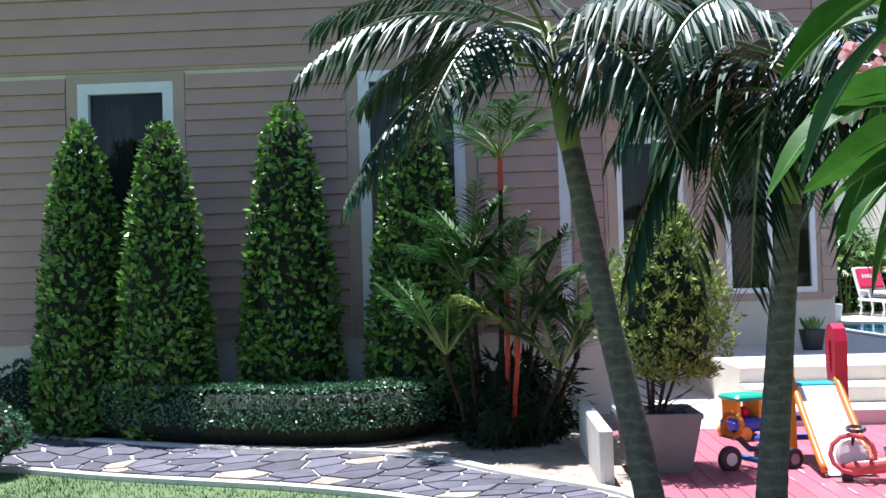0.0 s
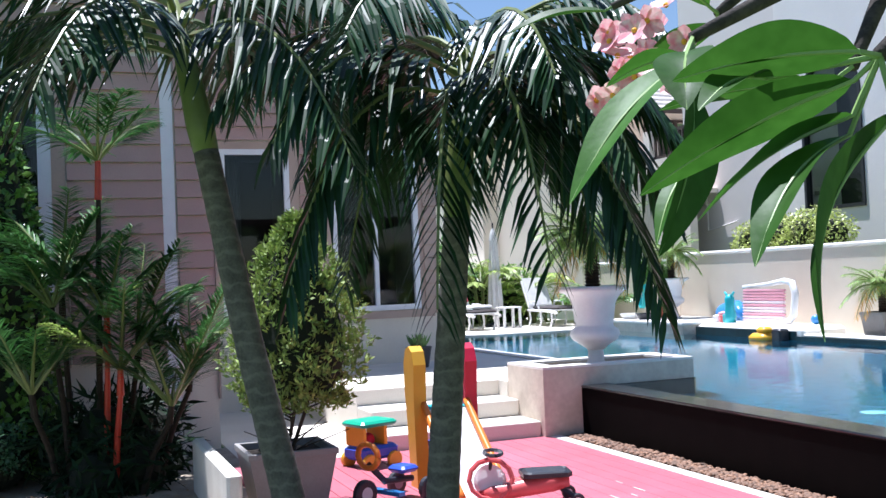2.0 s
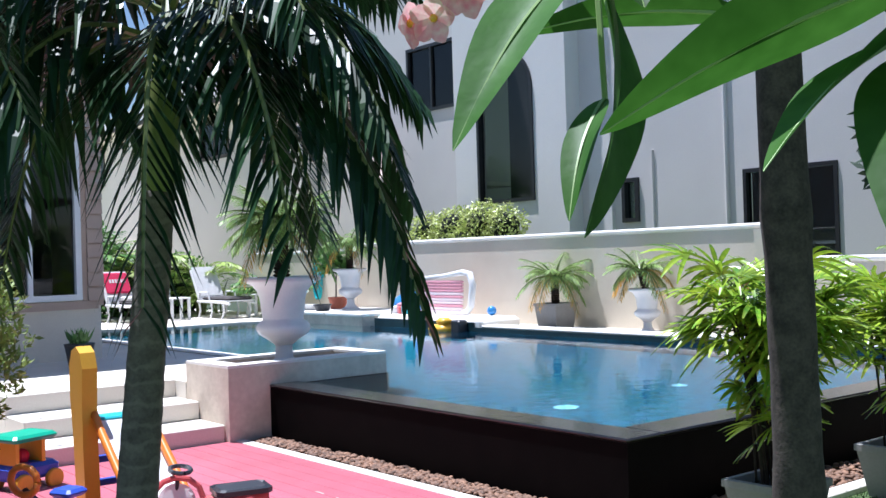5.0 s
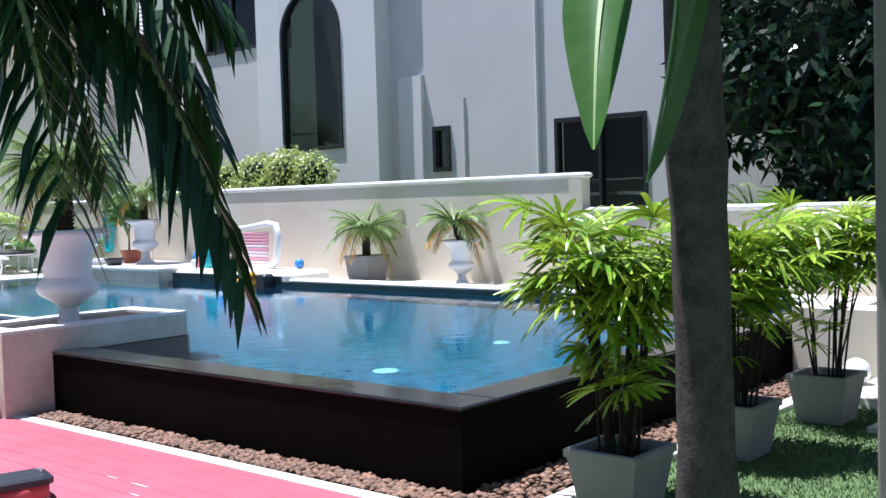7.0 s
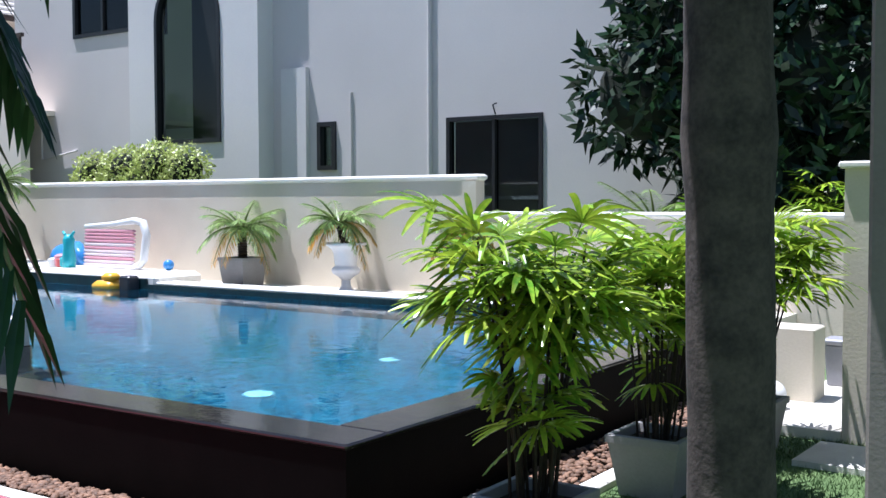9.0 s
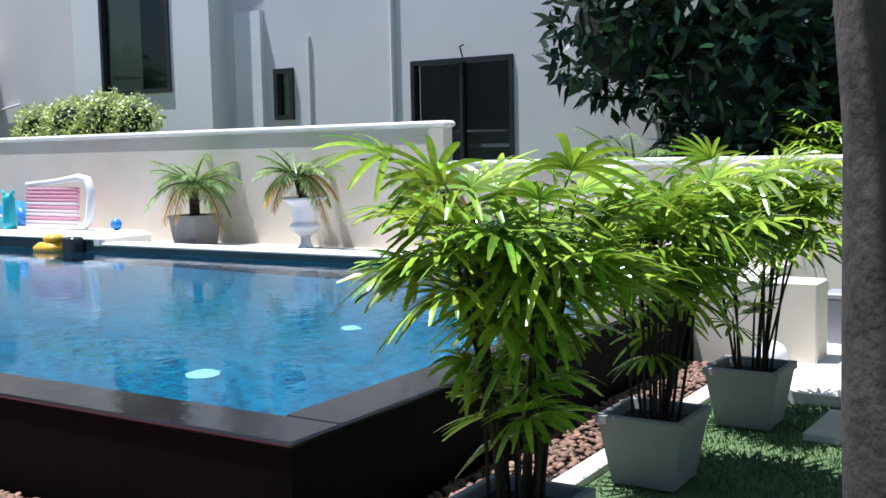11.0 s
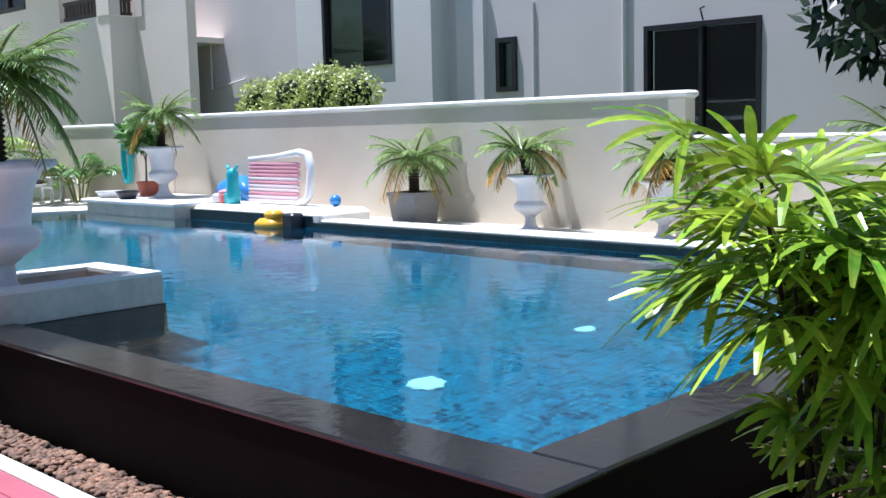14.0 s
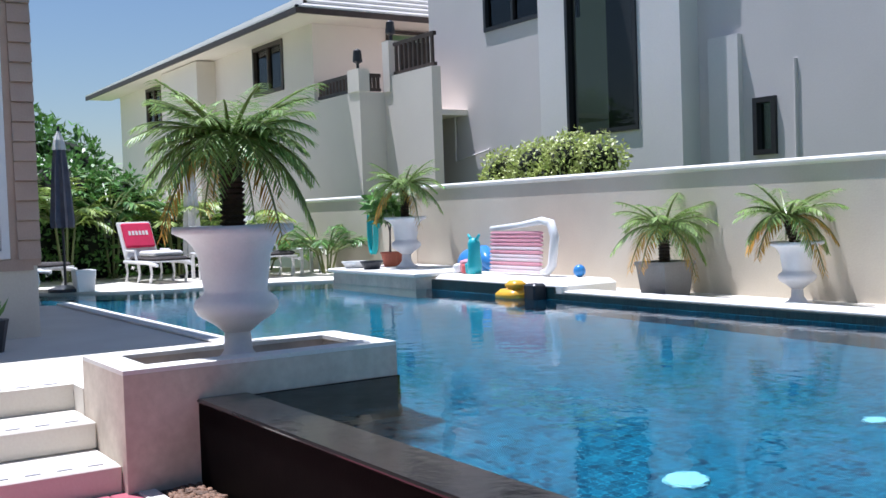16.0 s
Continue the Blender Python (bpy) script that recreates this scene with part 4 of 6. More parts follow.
def dwarf_palm(t, at, trunk_h, n, length, m, seed, dry=4, rise=0.32, width=0.012, lean=(0, 0), thick=1.0):
    """Feathery dwarf date palm growing from a pot."""
    random.seed(seed)
    x, y, z = at
    k = int(trunk_h / 0.035)
    prof = [(0.066 * thick, 0)]
    for i in range(k):
        prof += [(0.088 * thick * rnd(0.92, 1.06), i * 0.035 + 0.02), (0.066 * thick, i * 0.035 + 0.034)]
    g = Geo().lathe(prof, 11, (x, y, z), 0.06)
    g.v = [(a + lean[0] * (c - z) / trunk_h, b + lean[1] * (c - z) / trunk_h, c) for a, b, c in g.v]
    part("trunk", g, M_DBARK, t, "rough dark trunk")
    x, y = x + lean[0], y + lean[1]
    for i in range(n):
        a = i * 2.399 + rnd(-.2, .2)
        f = i / n
        gl, gs = Geo(), Geo()
        old = i < dry
        frond(gl, gs, (x, y, z + trunk_h), (math.cos(a), math.sin(a)), length * rnd(0.85, 1.1), rise * (0.2 + 1.3 * f) * length / 0.5, 1.05 - 0.6 * f + (0.25 if old else 0), length * 0.36, width, 30, 0.3, 0.8, 0.12)
        fr = part("frond", gl, M_GOLD if old and i % 2 == 0 else m, t)
        part("rib", gs, M_SHAFT, fr)


URN_PROFILE = [(0.19, 0), (0.19, 0.03), (0.13, 0.06), (0.085, 0.12), (0.078, 0.23), (0.13, 0.275), (0.222, 0.335), (0.248, 0.385), (0.235, 0.43), (0.188, 0.465), (0.185, 0.49), (0.198, 0.58),
               (0.21, 0.68), (0.235, 0.745), (0.275, 0.795), (0.33, 0.822), (0.355, 0.835), (0.35, 0.872), (0.32, 0.868), (0.27, 0.84), (0.255, 0.80)]


def urn(at, scale, label, group, seed, trunk_h, n, length, m, dry=3, lean=(0, 0), thick=0.8):
    t = thing("urn_planter", at, label, "urn", group)
    prof = [(r * scale, z * scale) for r, z in URN_PROFILE]
    part("bowl", Geo().lathe(prof[4:], 44, flute=0.03), M_URN, t, smooth=True)
    part("foot", Geo().lathe(prof[:5], 32), M_URN, t, smooth=True)
    part("soil", Geo().lathe([(0.25 * scale, 0.79 * scale), (0.25 * scale, 0.805 * scale)], 20), M_DARKSOIL, t, "dark potting soil")
    dwarf_palm(t, (0, 0, 0.8 * scale), trunk_h, n, length, m, seed, dry, lean=lean, thick=thick)
    return t


urn((-4.79, 0.46, 0.55), 1.04, "white classical urn with a feathery dwarf palm", "urns by the pool", 11, 0.58, 60, 0.62, M_PALMG, 5, thick=0.95)
urn((-11.75, 5.88, 0.69), 0.86, "white classical urn with a small palm on the island planter", "urns by the pool", 12, 0.5, 30, 0.62, M_PALMG, 3)
urn((-4.99, 6.1, 0.5), 0.69, "white urn with a yellowing palm by the wall", "urns by the wall", 13, 0.27, 24, 0.56, M_PALMG, 9, (-0.1, 0), 0.6)
urn((-3.38, 6.1, 0.5), 0.66, "white urn with a browning palm by the wall", "urns by the wall", 14, 0.2, 24, 0.54, M_PALMG, 12, (0.05, 0), 0.6)


def tub(name, at, top, bot, h, label, group="", turn=0, m=None, wall=0.035):
    """Square tapered pot with a rim, walls and earth."""
    m = m or M_POT
    t = thing(name, at, label, "plant pot", group, turn=turn)
    g = Geo()
    a, b, c = top / 2, bot / 2, top / 2 - wall
    vs = []
    for r, z in ((b, 0), (a - 0.012, h - 0.045), (a, h - 0.042), (a, h - 0.004), (a - 0.006, h), (c + 0.004, h), (c, h - 0.004), (c - 0.01, h - 0.09)):
        vs += [(-r, -r, z), (r, -r, z), (r, r, z), (-r, r, z)]
    fs = [(3, 2, 1, 0)] + [(4 * k + i, 4 * k + (i + 1) % 4, 4 * k + 4 + (i + 1) % 4, 4 * k + 4 + i) for k in range(7) for i in range(4)]
    part("pot", g.add(vs, fs), m, t)
    part("soil", Geo().box((-c + 0.004, -c + 0.004, h - 0.1), (c - 0.004, c - 0.004, h - 0.05)), M_DARKSOIL, t, "dark potting soil")
    return t


p1 = tub("square_planter", (-6.73, 6.12, 0.5), 0.46, 0.36, 0.38, "square grey planter with a feathery dwarf palm", "")
dwarf_palm(p1, (0, 0, 0.32), 0.42, 28, 0.62, M_PALMG, 21, 5, thick=0.75)

# fan palms in square pots
def fan_palm(t, base_z, canes, top, spread, seed, low=6):
    random.seed(seed)
    for i in range(canes):
        a = rnd(0, 6.28)
        r0, r1 = rnd(0.02, 0.11), rnd(0.1, spread) * (0.35 if i < low else 1)
        z1 = base_z + (top - base_z) * rnd(0.70, 1.0) if i >= low else base_z + rnd(0.25, 0.55)
        p0 = Vector((r0 * math.cos(a), r0 * math.sin(a), base_z - 0.05))
        p1_ = Vector((r1 * math.cos(a), r1 * math.sin(a), z1))
        mid = p0.lerp(p1_, 0.55) - Vector((math.cos(a), math.sin(a), 0)) * 0.04 * r1
        cane = part("cane", Geo().tube([p0, mid, p1_], [0.0075, 0.007, 0.005], 6), M_CANE, t, "thin dark cane")
        for j in range(7 if i >= low else 3):
            g, gs = Geo(), Geo()
            b = a + rnd(-0.4, 0.4) + j * 1.7
            tilt = rnd(-0.1, 0.8) + (0.7 if j == 0 else 0)
            st = (Vector((math.cos(b), math.sin(b), tilt))).normalized()
            foot = p1_ + Vector((0, 0, -0.035 * j))
            hub = foot + st * rnd(0.10, 0.22) * (0.7 if i < low else 1)
            gs.tube([foot, hub], [0.004, 0.003], 4, False)
            roll_ = rnd(-0.5, 0.5)
            sd = st.cross(Vector((0, 0, 1))).normalized()
            nf = sd.cross(st)
            sd = (sd * math.cos(roll_) + nf * math.sin(roll_)).normalized()
            nf = sd.cross(st)
            k = random.choice((8, 9, 10, 11))
            sag = rnd(0.2, 0.62)
            for q in range(k):
                f = (q / (k - 1) - 0.5) * 2
                ang = f * 1.45
                dd = (st * math.cos(ang) + sd * math.sin(ang) + nf * 0.12 * abs(f)).normalized()
                L = rnd(0.25, 0.34) * (1 - 0.18 * abs(f)) * (0.75 if i < low else 1)
                g.leaf(hub, dd, nf, L, rnd(0.022, 0.032), sag * rnd(0.8, 1.2), 5, 0.22, (0.3, 0.8, 1.0, 1.0, 0.85, 0.35))
            part("fan_leaf", g, M_RHAPIS, cane, "bright green fan leaf")
            part("leaf_stalk", gs, M_SHAFT, cane)


for k, (cx, cy, top, spread, sd, canes) in enumerate(((0.82, 0.28, 1.45, 0.30, 31, 22), (0.80, 1.68, 1.32, 0.30, 32, 15), (0.90, 2.92, 1.44, 0.32, 33, 15))):
    t = tub("fan_palm_pot", (cx, cy, 0.0 if k else 0.0), 0.42, 0.30, 0.335, "square grey tapered pot with a lady palm on the lawn edge", "fan palm pots")
    fan_palm(t, 0.27, canes, top, spread, sd, 6 if k == 0 else 2)

# big pot with a conifer
bp = tub("conifer_pot", (-2.35, -3.36, 0.0), 0.62, 0.44, 0.47, "large pale grey tapered pot with a bushy conifer", "", m=M_POT)
random.seed(41)
g = Geo()
for i in range(7):
    a = i * 0.9
    g = Geo().tube([(0.04 * math.cos(a), 0.04 * math.sin(a), 0.4), (0.12 * math.cos(a), 0.12 * math.sin(a) + 0.06, 0.75), (0.18 * math.cos(a), 0.18 * math.sin(a) + 0.12, 1.3)], [0.014, 0.011, 0.005], 6)
    part("stem", g, M_DBARK, bp, "thin dark stem")
for i in range(26):
    a, z = rnd(0, 6.28), rnd(0.5, 1.0)
    g = Geo().tube([(0.02, 0.05, z - 0.15), (0.38 * math.cos(a), 0.38 * math.sin(a) + 0.1, z)], [0.006, 0.003], 5)
    part("twig", g, M_DBARK, bp, "thin dark twig")
CONE = [0.32, 0.46, 0.52, 0.50, 0.46, 0.39, 0.30, 0.18, 0.04]
g = Geo()
for i in range(1000):
    f = rnd(0, 1) ** 1.15
    a = rnd(0, 6.28)
    r = lathe_r(CONE, f) * rnd(0.55, 1.06)
    c = Vector((r * math.cos(a), r * math.sin(a) + 0.11 + 0.03 * f, 0.72 + 1.38 * f))
    out = Vector((math.cos(a), math.sin(a), 0.5))
    for q in range(9):
        d = (out * 0.5 + rdir() + Vector((0, 0, 0.45))).normalized()
        g.leaf(c + rdir() * 0.03, d, rdir(), rnd(0.035, 0.07), rnd(0.014, 0.026))
part("leaves", g, M_CONIF, bp, kind="stuff")
# Near-black filler, painting the shade inside the conifer.
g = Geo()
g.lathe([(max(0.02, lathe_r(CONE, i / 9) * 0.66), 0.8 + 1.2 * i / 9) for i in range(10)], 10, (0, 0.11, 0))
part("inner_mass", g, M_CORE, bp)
lw = thing("low_wall", (0, 0, 0), "thin pale rendered garden wall beside the conifer pot", "wall", kind="structure")
part("wall", Geo().box((-3.5, -3.87, -0.05), (-1.70, -3.77, 0.42), chamfer=0.02), M_KERB, lw)

# fruit palms by the deck
fruit_palm("palm_tree", [(0.02, -3.72, 0), (-0.05, -3.83, 0.65), (-0.13, -3.96, 1.3), (-0.29, -4.12, 2.3)], 0.46, 16, 1.65, 0.95, "leaning grey-trunked palm with arching fronds", 51, 0.7, (285, 75, 20, 120, 250))
fruit_palm("palm_tree", [(0.36, -3.22, 0), (0.37, -3.17, 0.6), (0.38, -3.11, 1.25), (0.40, -3.05, 1.9)], 0.42, 20, 1.3, 1.35, "dark-trunked palm with heavily drooping fronds", 52, 0.7, (24, 60, 330, 285, 110, 200, 355, 85))

# lacquer palm clump with red stems
random.seed(61)
sp = thing("lacquer_palm", (-3.95, -4.55, 0), "clump of palms with red stems by the hedge", "palm")
STEMS = [(0.0, 0.0, 2.68, 0.0, 0.1), (0.12, -0.22, 1.5, -0.1, -0.2), (-0.1, 0.2, 1.3, 0.05, 0.25), (0.3, 0.1, 1.0, 0.3, 0.1), (0.22, -0.3, 0.85, 0.3, -0.35), (0.35, 0.3, 0.7, 0.4, 0.4), (0.1, 0.45, 0.95, 0.1, 0.5), (-0.2, -0.2, 1.75, -0.15, -0.1), (0.15, 0.05, 1.4, 0.1, 0.05)]
for i, (x, y, h, lx, ly) in enumerate(STEMS):
    lx, ly = lx * 0.5, ly * 0.5
    k = 0.88 if i == 0 else 0.8
    part("stem", Geo().tube([(x, y, 0), (x + lx * 0.4, y + ly * 0.4, h * 0.45), (x + lx, y + ly, h * k)], [0.028, 0.025, 0.02], 8), M_SEALRED if i in (3, 8) else M_CANE, sp, "red stem" if i in (3, 8) else "dark ringed stem")
    part("crownshaft", Geo().tube([(x + lx, y + ly, h * k), (x + lx * 1.1, y + ly * 1.1, h)], [0.03, 0.022], 8), M_SEALRED if i in (0, 3, 8) else M_CANE, sp, "glossy red crownshaft" if i in (0, 3, 8) else "")
    for j in range(9 if i == 0 else 8):
        a = j * 2.399 + i
        g, gs = Geo(), Geo()
        frond(g, gs, (x + lx * 1.1, y + ly * 1.1, h), (math.cos(a), math.sin(a)), rnd(0.5, 0.72), rnd(0.5, 0.95), rnd(0.25, 0.75), 0.34, 0.020, 38, 0.25, 0.65, 0.25)
        f = part("frond", g, M_LIME if (i, j) in ((3, 1), (4, 2), (8, 0)) else M_SEAL, sp)
        part("rib", gs, M_SHAFT, f)
clump("ground_fern", "low spiky plants under the palms, shade put into their colour", "plant", M_FERN, [(-3.8, -4.3, 0.2, 0.3), (-3.7, -4.6, 0.15, 0.28), (-4.3, -4.7, 0.3, 0.38), (-4.4, -4.2, 0.35, 0.4), (-4.0, -4.5, 0.45, 0.32)], 2200, 0.18, seed=62, thin_leaf=0.4)

# clipped columns and hedge along the house
CONEP = [0.50, 0.53, 0.52, 0.49, 0.46, 0.43, 0.39, 0.35, 0.29, 0.22, 0.06]
for k, (y, h, w, sd) in enumerate(((-8.93, 3.26, 0.92, 71), (-7.98, 3.2, 0.92, 72), (-6.73, 3.40, 1.0, 73), (-5.38, 3.38, 1.0, 74))):
    topiary("clipped_tree", (-4.95 if k != 1 else -4.7, y, 0), h, [r * w for r in CONEP], 4800, 0.085, M_TOPI,
            "tall clipped green cone against the brown wall" if k else "tall clipped green cone in deep shade", "topiary", "clipped cones", sd)
random.seed(81)
HL = [(-5.6, -9.2), (-4.55, -8.2), (-4.08, -6.9), (-3.95, -6.0), (-4.4, -5.35)]
hd = thing("hedge", (-4.2, -7, 0), "low clipped dark green hedge curving along the bed", "hedge")
o = Vector((-4.2, -7, 0))
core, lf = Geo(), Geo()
# Row of near-black balls as painted shade under the hedge leaves.
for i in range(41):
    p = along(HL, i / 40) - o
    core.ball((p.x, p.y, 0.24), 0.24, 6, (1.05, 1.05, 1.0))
for i in range(11000):
    f = rnd(0, 1)
    p = along(HL, f) - o
    q = along(HL, min(1, f + 0.01)) - along(HL, max(0, f - 0.01))
    q.normalize()
    s = Vector((q.y, -q.x, 0))
    a = rnd(-0.35, math.pi + 0.35)
    u, v = math.cos(a), math.sin(a)
    m_ = max(abs(u), abs(v) * 0.95)
    out = s * u + Vector((0, 0, v))
    pt = p + s * (u / m_) * 0.28 + Vector((0, 0, 0.28 + (v / m_) * 0.25))
    pt += out * 0.03 * noise.noise(pt * 3) + (q * (rnd(0, .12) if f > .98 else 0))
    lf.leaf(pt, (rdir() + out * 0.7).normalized(), out + rdir() * 0.7, rnd(0.03, 0.055), rnd(0.016, 0.03))
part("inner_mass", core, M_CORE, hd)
part("leaves", lf, M_HEDGE, hd, kind="stuff")
topiary("ball_shrub", (-5.25, -9.75, 0), 0.75, [0.2, 0.42, 0.5, 0.5, 0.42, 0.25, 0.03], 1800, 0.05, M_HEDGE, "dark clipped ball shrub beside the hedge", "shrub", seed=82)
topiary("ball_shrub", (-2.75, -8.93, 0), 0.62, [0.05, 0.1, 0.33, 0.36, 0.3, 0.2, 0.03], 1500, 0.05, M_HEDGE, "small clipped ball shrub at the path edge", "shrub", seed=83)

# frangipani by the lawn
def big_leaf(g, base, tip, width, bend=0.12, lean=0.0):
    b, t = Vector(base), Vector(tip)
    d = t - b
    L = d.length
    up = Vector(lean) if isinstance(lean, tuple) else Vector((0, 0, 1)) + Vector((-0.65, 0.75, 0)) * lean
    s = d.cross(up).normalized()
    n = s.cross(d).normalized()
    vs, fs, mid = [], [], []
    n_ = 18
    for i in range(n_ + 1):
        f = i / n_
        w = math.sin(math.pi * f ** 0.85) ** 0.75 * (1 - 0.25 * f) if 0 < f < 1 else 0
        c = b + d * f + n * bend * L * math.sin(math.pi * f)
        e = width / 2 * w * 1.12 + 0.0012
        mid.append(c)
        vs += [c + s * e * k + n * e * (0.30 * abs(k) ** 1.3 + 0.05 * math.sin(f * 9 + k * 2)) for k in (-1, -0.66, -0.33, -0.04, 0.04, 0.33, 0.66, 1)]
        if i:
            q = (i - 1) * 8
            fs += [(q + k, q + k + 1, q + k + 9, q + k + 8) for k in range(7)]
    g.add(vs, fs)
    return mid


pt = thing("frangipani_tree", (2.455, -2.06, 0), "frangipani with large green leaves and pink flowers", "tree")
O = Vector((2.455, -2.06, 0))
tr = Geo()
random.seed(91)
line, rad = [], []
for i in range(25):
    f = i / 24
    line.append(Vector((0.008 * math.sin(f * 5), 0.008 * math.sin(f * 4 + 1), 2.7 * f)))
    rad.append(0.072 * (1 - 0.12 * f) * (1 + 0.05 * noise.noise((0, 0, i * 1.3)) + (0.10 if i in (8, 15) else 0)))
tr.tube(line, rad, 14)
part("trunk", tr, M_PBARK, pt, smooth=True)
R1, R2, R3, R4 = Vector((3.70, -3.6, 1.92)), Vector((4.33, -3.92, 1.98)), Vector((3.111, -3.545, 2.088)), Vector((2.78, -3.24, 2.24))
R5, R6, R7 = Vector((4.17, -3.69, 1.82)), Vector((1.72, -2.93, 2.55)), Vector((3.2, -3.2, 2.02))
top = O + Vector((0, 0, 2.66))
for end, mids in ((R1, [Vector((3.45, -2.9, 2.35))]), (R2, [Vector((3.9, -3.0, 2.65))]), (R3, [Vector((3.1, -2.9, 2.4))]), (R4, [Vector((2.65, -2.7, 2.62))]),
                  (R5, [Vector((3.8, -2.9, 2.4))]), (R6, [Vector((2.0, -2.5, 2.75))]), (R7, [Vector((2.9, -2.7, 2.5))]),
                  (Vector((1.6, -1.6, 3.6)), [Vector((2.2, -1.7, 3.0))]), (Vector((3.0, -1.6, 3.6)), [Vector((2.8, -1.8, 3.1))]), (Vector((1.7, -2.6, 3.3)), [Vector((2.1, -2.3, 3.0))])):
    part("branch", Geo().tube([top - O, *(m_ - O for m_ in mids), end - O], [0.05, 0.032, 0.014], 8), M_PBARK, pt, smooth=True)


def frangipani_leaf(root, base, tip, width, lean):
    """One leaf on its stalk from the end of a branch."""
    g = Geo()
    mids_ = big_leaf(g, Vector(base) - O, Vector(tip) - O, width, rnd(0.06, 0.11), lean)
    lf_ = part("leaf", g, M_PLUM, pt, smooth=True)
    part("midrib", Geo().tube([root - O] + mids_, [0.0055] + [0.0045 - 0.0038 * k / 18 for k in range(19)], 5), M_RIB, lf_, "pale green midrib")


def whorl(root, width, low):
    for a in range(9):
        tp = root + Vector((0.36 * math.cos(a * 0.7), 0.36 * math.sin(a * 0.7), rnd(low, 0.15)))
        frangipani_leaf(root, root + (tp - root) * 0.08, tp, width * rnd(0.9, 1.1), rnd(-0.8, 0.9))


def leaves_on(root, *leaves):
    """Leaves on one branch end: base, tip, width and lean of each."""
    for base, tip, width, lean in leaves:
        frangipani_leaf(root, base, tip, width, lean)


leaves_on(R1,
          ((3.672, -3.628, 1.885), (3.416, -3.877, 1.725), 0.105, 0.9),
          ((3.737, -3.675, 1.916), (3.565, -3.897, 1.897), 0.11, 0.8),
          ((3.572, -3.719, 1.906), (3.651, -3.909, 1.835), 0.075, -0.6),
          ((3.678, -3.639, 1.828), (3.633, -3.907, 1.668), 0.085, 0.3),
          ((3.669, -3.641, 1.797), (3.748, -3.893, 1.593), 0.10, 0.2),
          ((3.735, -3.608, 1.82), (3.886, -3.893, 1.491), 0.09, 0.9))
leaves_on(R3,
          ((3.22, -3.634, 2.031), (3.365, -3.738, 1.887), 0.115, -0.6),
          ((3.173, -3.607, 2.022), (3.212, -3.909, 1.727), 0.1, -0.5),
          ((3.131, -3.584, 2.043), (3.065, -3.734, 1.986), 0.06, 0.6),
          ((3.173, -3.595, 1.976), (3.276, -3.758, 1.62), 0.14, (0.88, 0.47, 0.0)),
          ((3.157, -3.582, 1.82), (3.22, -3.726, 1.643), 0.05, 0.2))
leaves_on(R2,
          ((4.376, -3.964, 1.946), (4.42, -4.178, 1.672), 0.085, 0.1),
          ((4.307, -3.997, 1.977), (4.164, -4.128, 1.86), 0.085, 0.1),
          ((4.338, -3.94, 1.975), (4.28, -4.012, 1.903), 0.09, -0.8))
leaves_on(R5,
          ((4.135, -3.724, 1.782), (4.157, -3.971, 1.605), 0.085, 0.3),
          ((4.151, -3.698, 1.758), (4.178, -3.933, 1.555), 0.09, 0.2),
          ((4.192, -3.72, 1.711), (4.223, -3.852, 1.559), 0.08, 0.6),
          ((4.275, -3.837, 1.953), (4.218, -3.894, 1.85), 0.06, 0.5),
          ((4.059, -3.678, 1.879), (4.013, -3.846, 1.84), 0.07, 0.9),
          ((4.214, -3.729, 1.91), (4.226, -3.852, 1.705), 0.06, 0.3))
leaves_on(R7,
          ((3.163, -3.25, 1.978), (2.87, -3.483, 1.973), 0.08, 0.8))
leaves_on(R6,
          ((1.708, -2.952, 2.538), (1.551, -3.292, 2.464), 0.10, -0.5))
leaves_on(R4,
          ((2.74, -3.22, 2.22), (2.52, -3.34, 2.1), 0.09, 0.5),
          ((2.8, -3.28, 2.25), (2.9, -3.55, 2.3), 0.08, 0.7))
# Extra leaf whorls above the view, added to shade the leaves below.
for ex in (Vector((3.95, -3.1, 2.62)), Vector((4.15, -4.05, 2.45)), Vector((4.12, -3.85, 2.6)), Vector((4.3, -4.15, 2.6)), Vector((4.22, -3.72, 2.5)), Vector((4.25, -3.95, 2.55))):
    part("branch", Geo().tube([top - O, Vector((3.2, -2.6, 2.85)) - O, ex - O], [0.04, 0.03, 0.016], 8), M_PBARK, pt, smooth=True)
    whorl(ex, 0.11, -0.05)
for ex in (Vector((1.6, -1.6, 3.6)), Vector((3.0, -1.6, 3.6)), Vector((1.7, -2.6, 3.3))):
    whorl(ex, 0.10, -0.12)
fc = Vector((2.65, -3.40, 2.165))
for i in range(20):
    c = fc + Vector((rnd(-0.13, 0.13), rnd(-0.1, 0.1), rnd(-0.13, 0.12)))
    nrm = (Vector((0.8, -0.5, 0.3)) + rdir() * 0.7).normalized()
    s = nrm.orthogonal().normalized()
    u = nrm.cross(s)
    g = Geo()
    for q in range(5):
        a = q * 2 * math.pi / 5
        d = s * math.cos(a) + u * math.sin(a) + nrm * 0.45
        g.leaf(c - O, d, nrm, 0.05, 0.04, 0.1, 5, 0.15, (0.2, 0.6, 0.95, 1.0, 0.8, 0.15))
    fl = part("flower", g, M_PETAL, pt, "pink and white flower")
    part("flower_heart", Geo().ball(tuple(c - O + nrm * 0.004), 0.008, 5), M_YELLOW, fl)

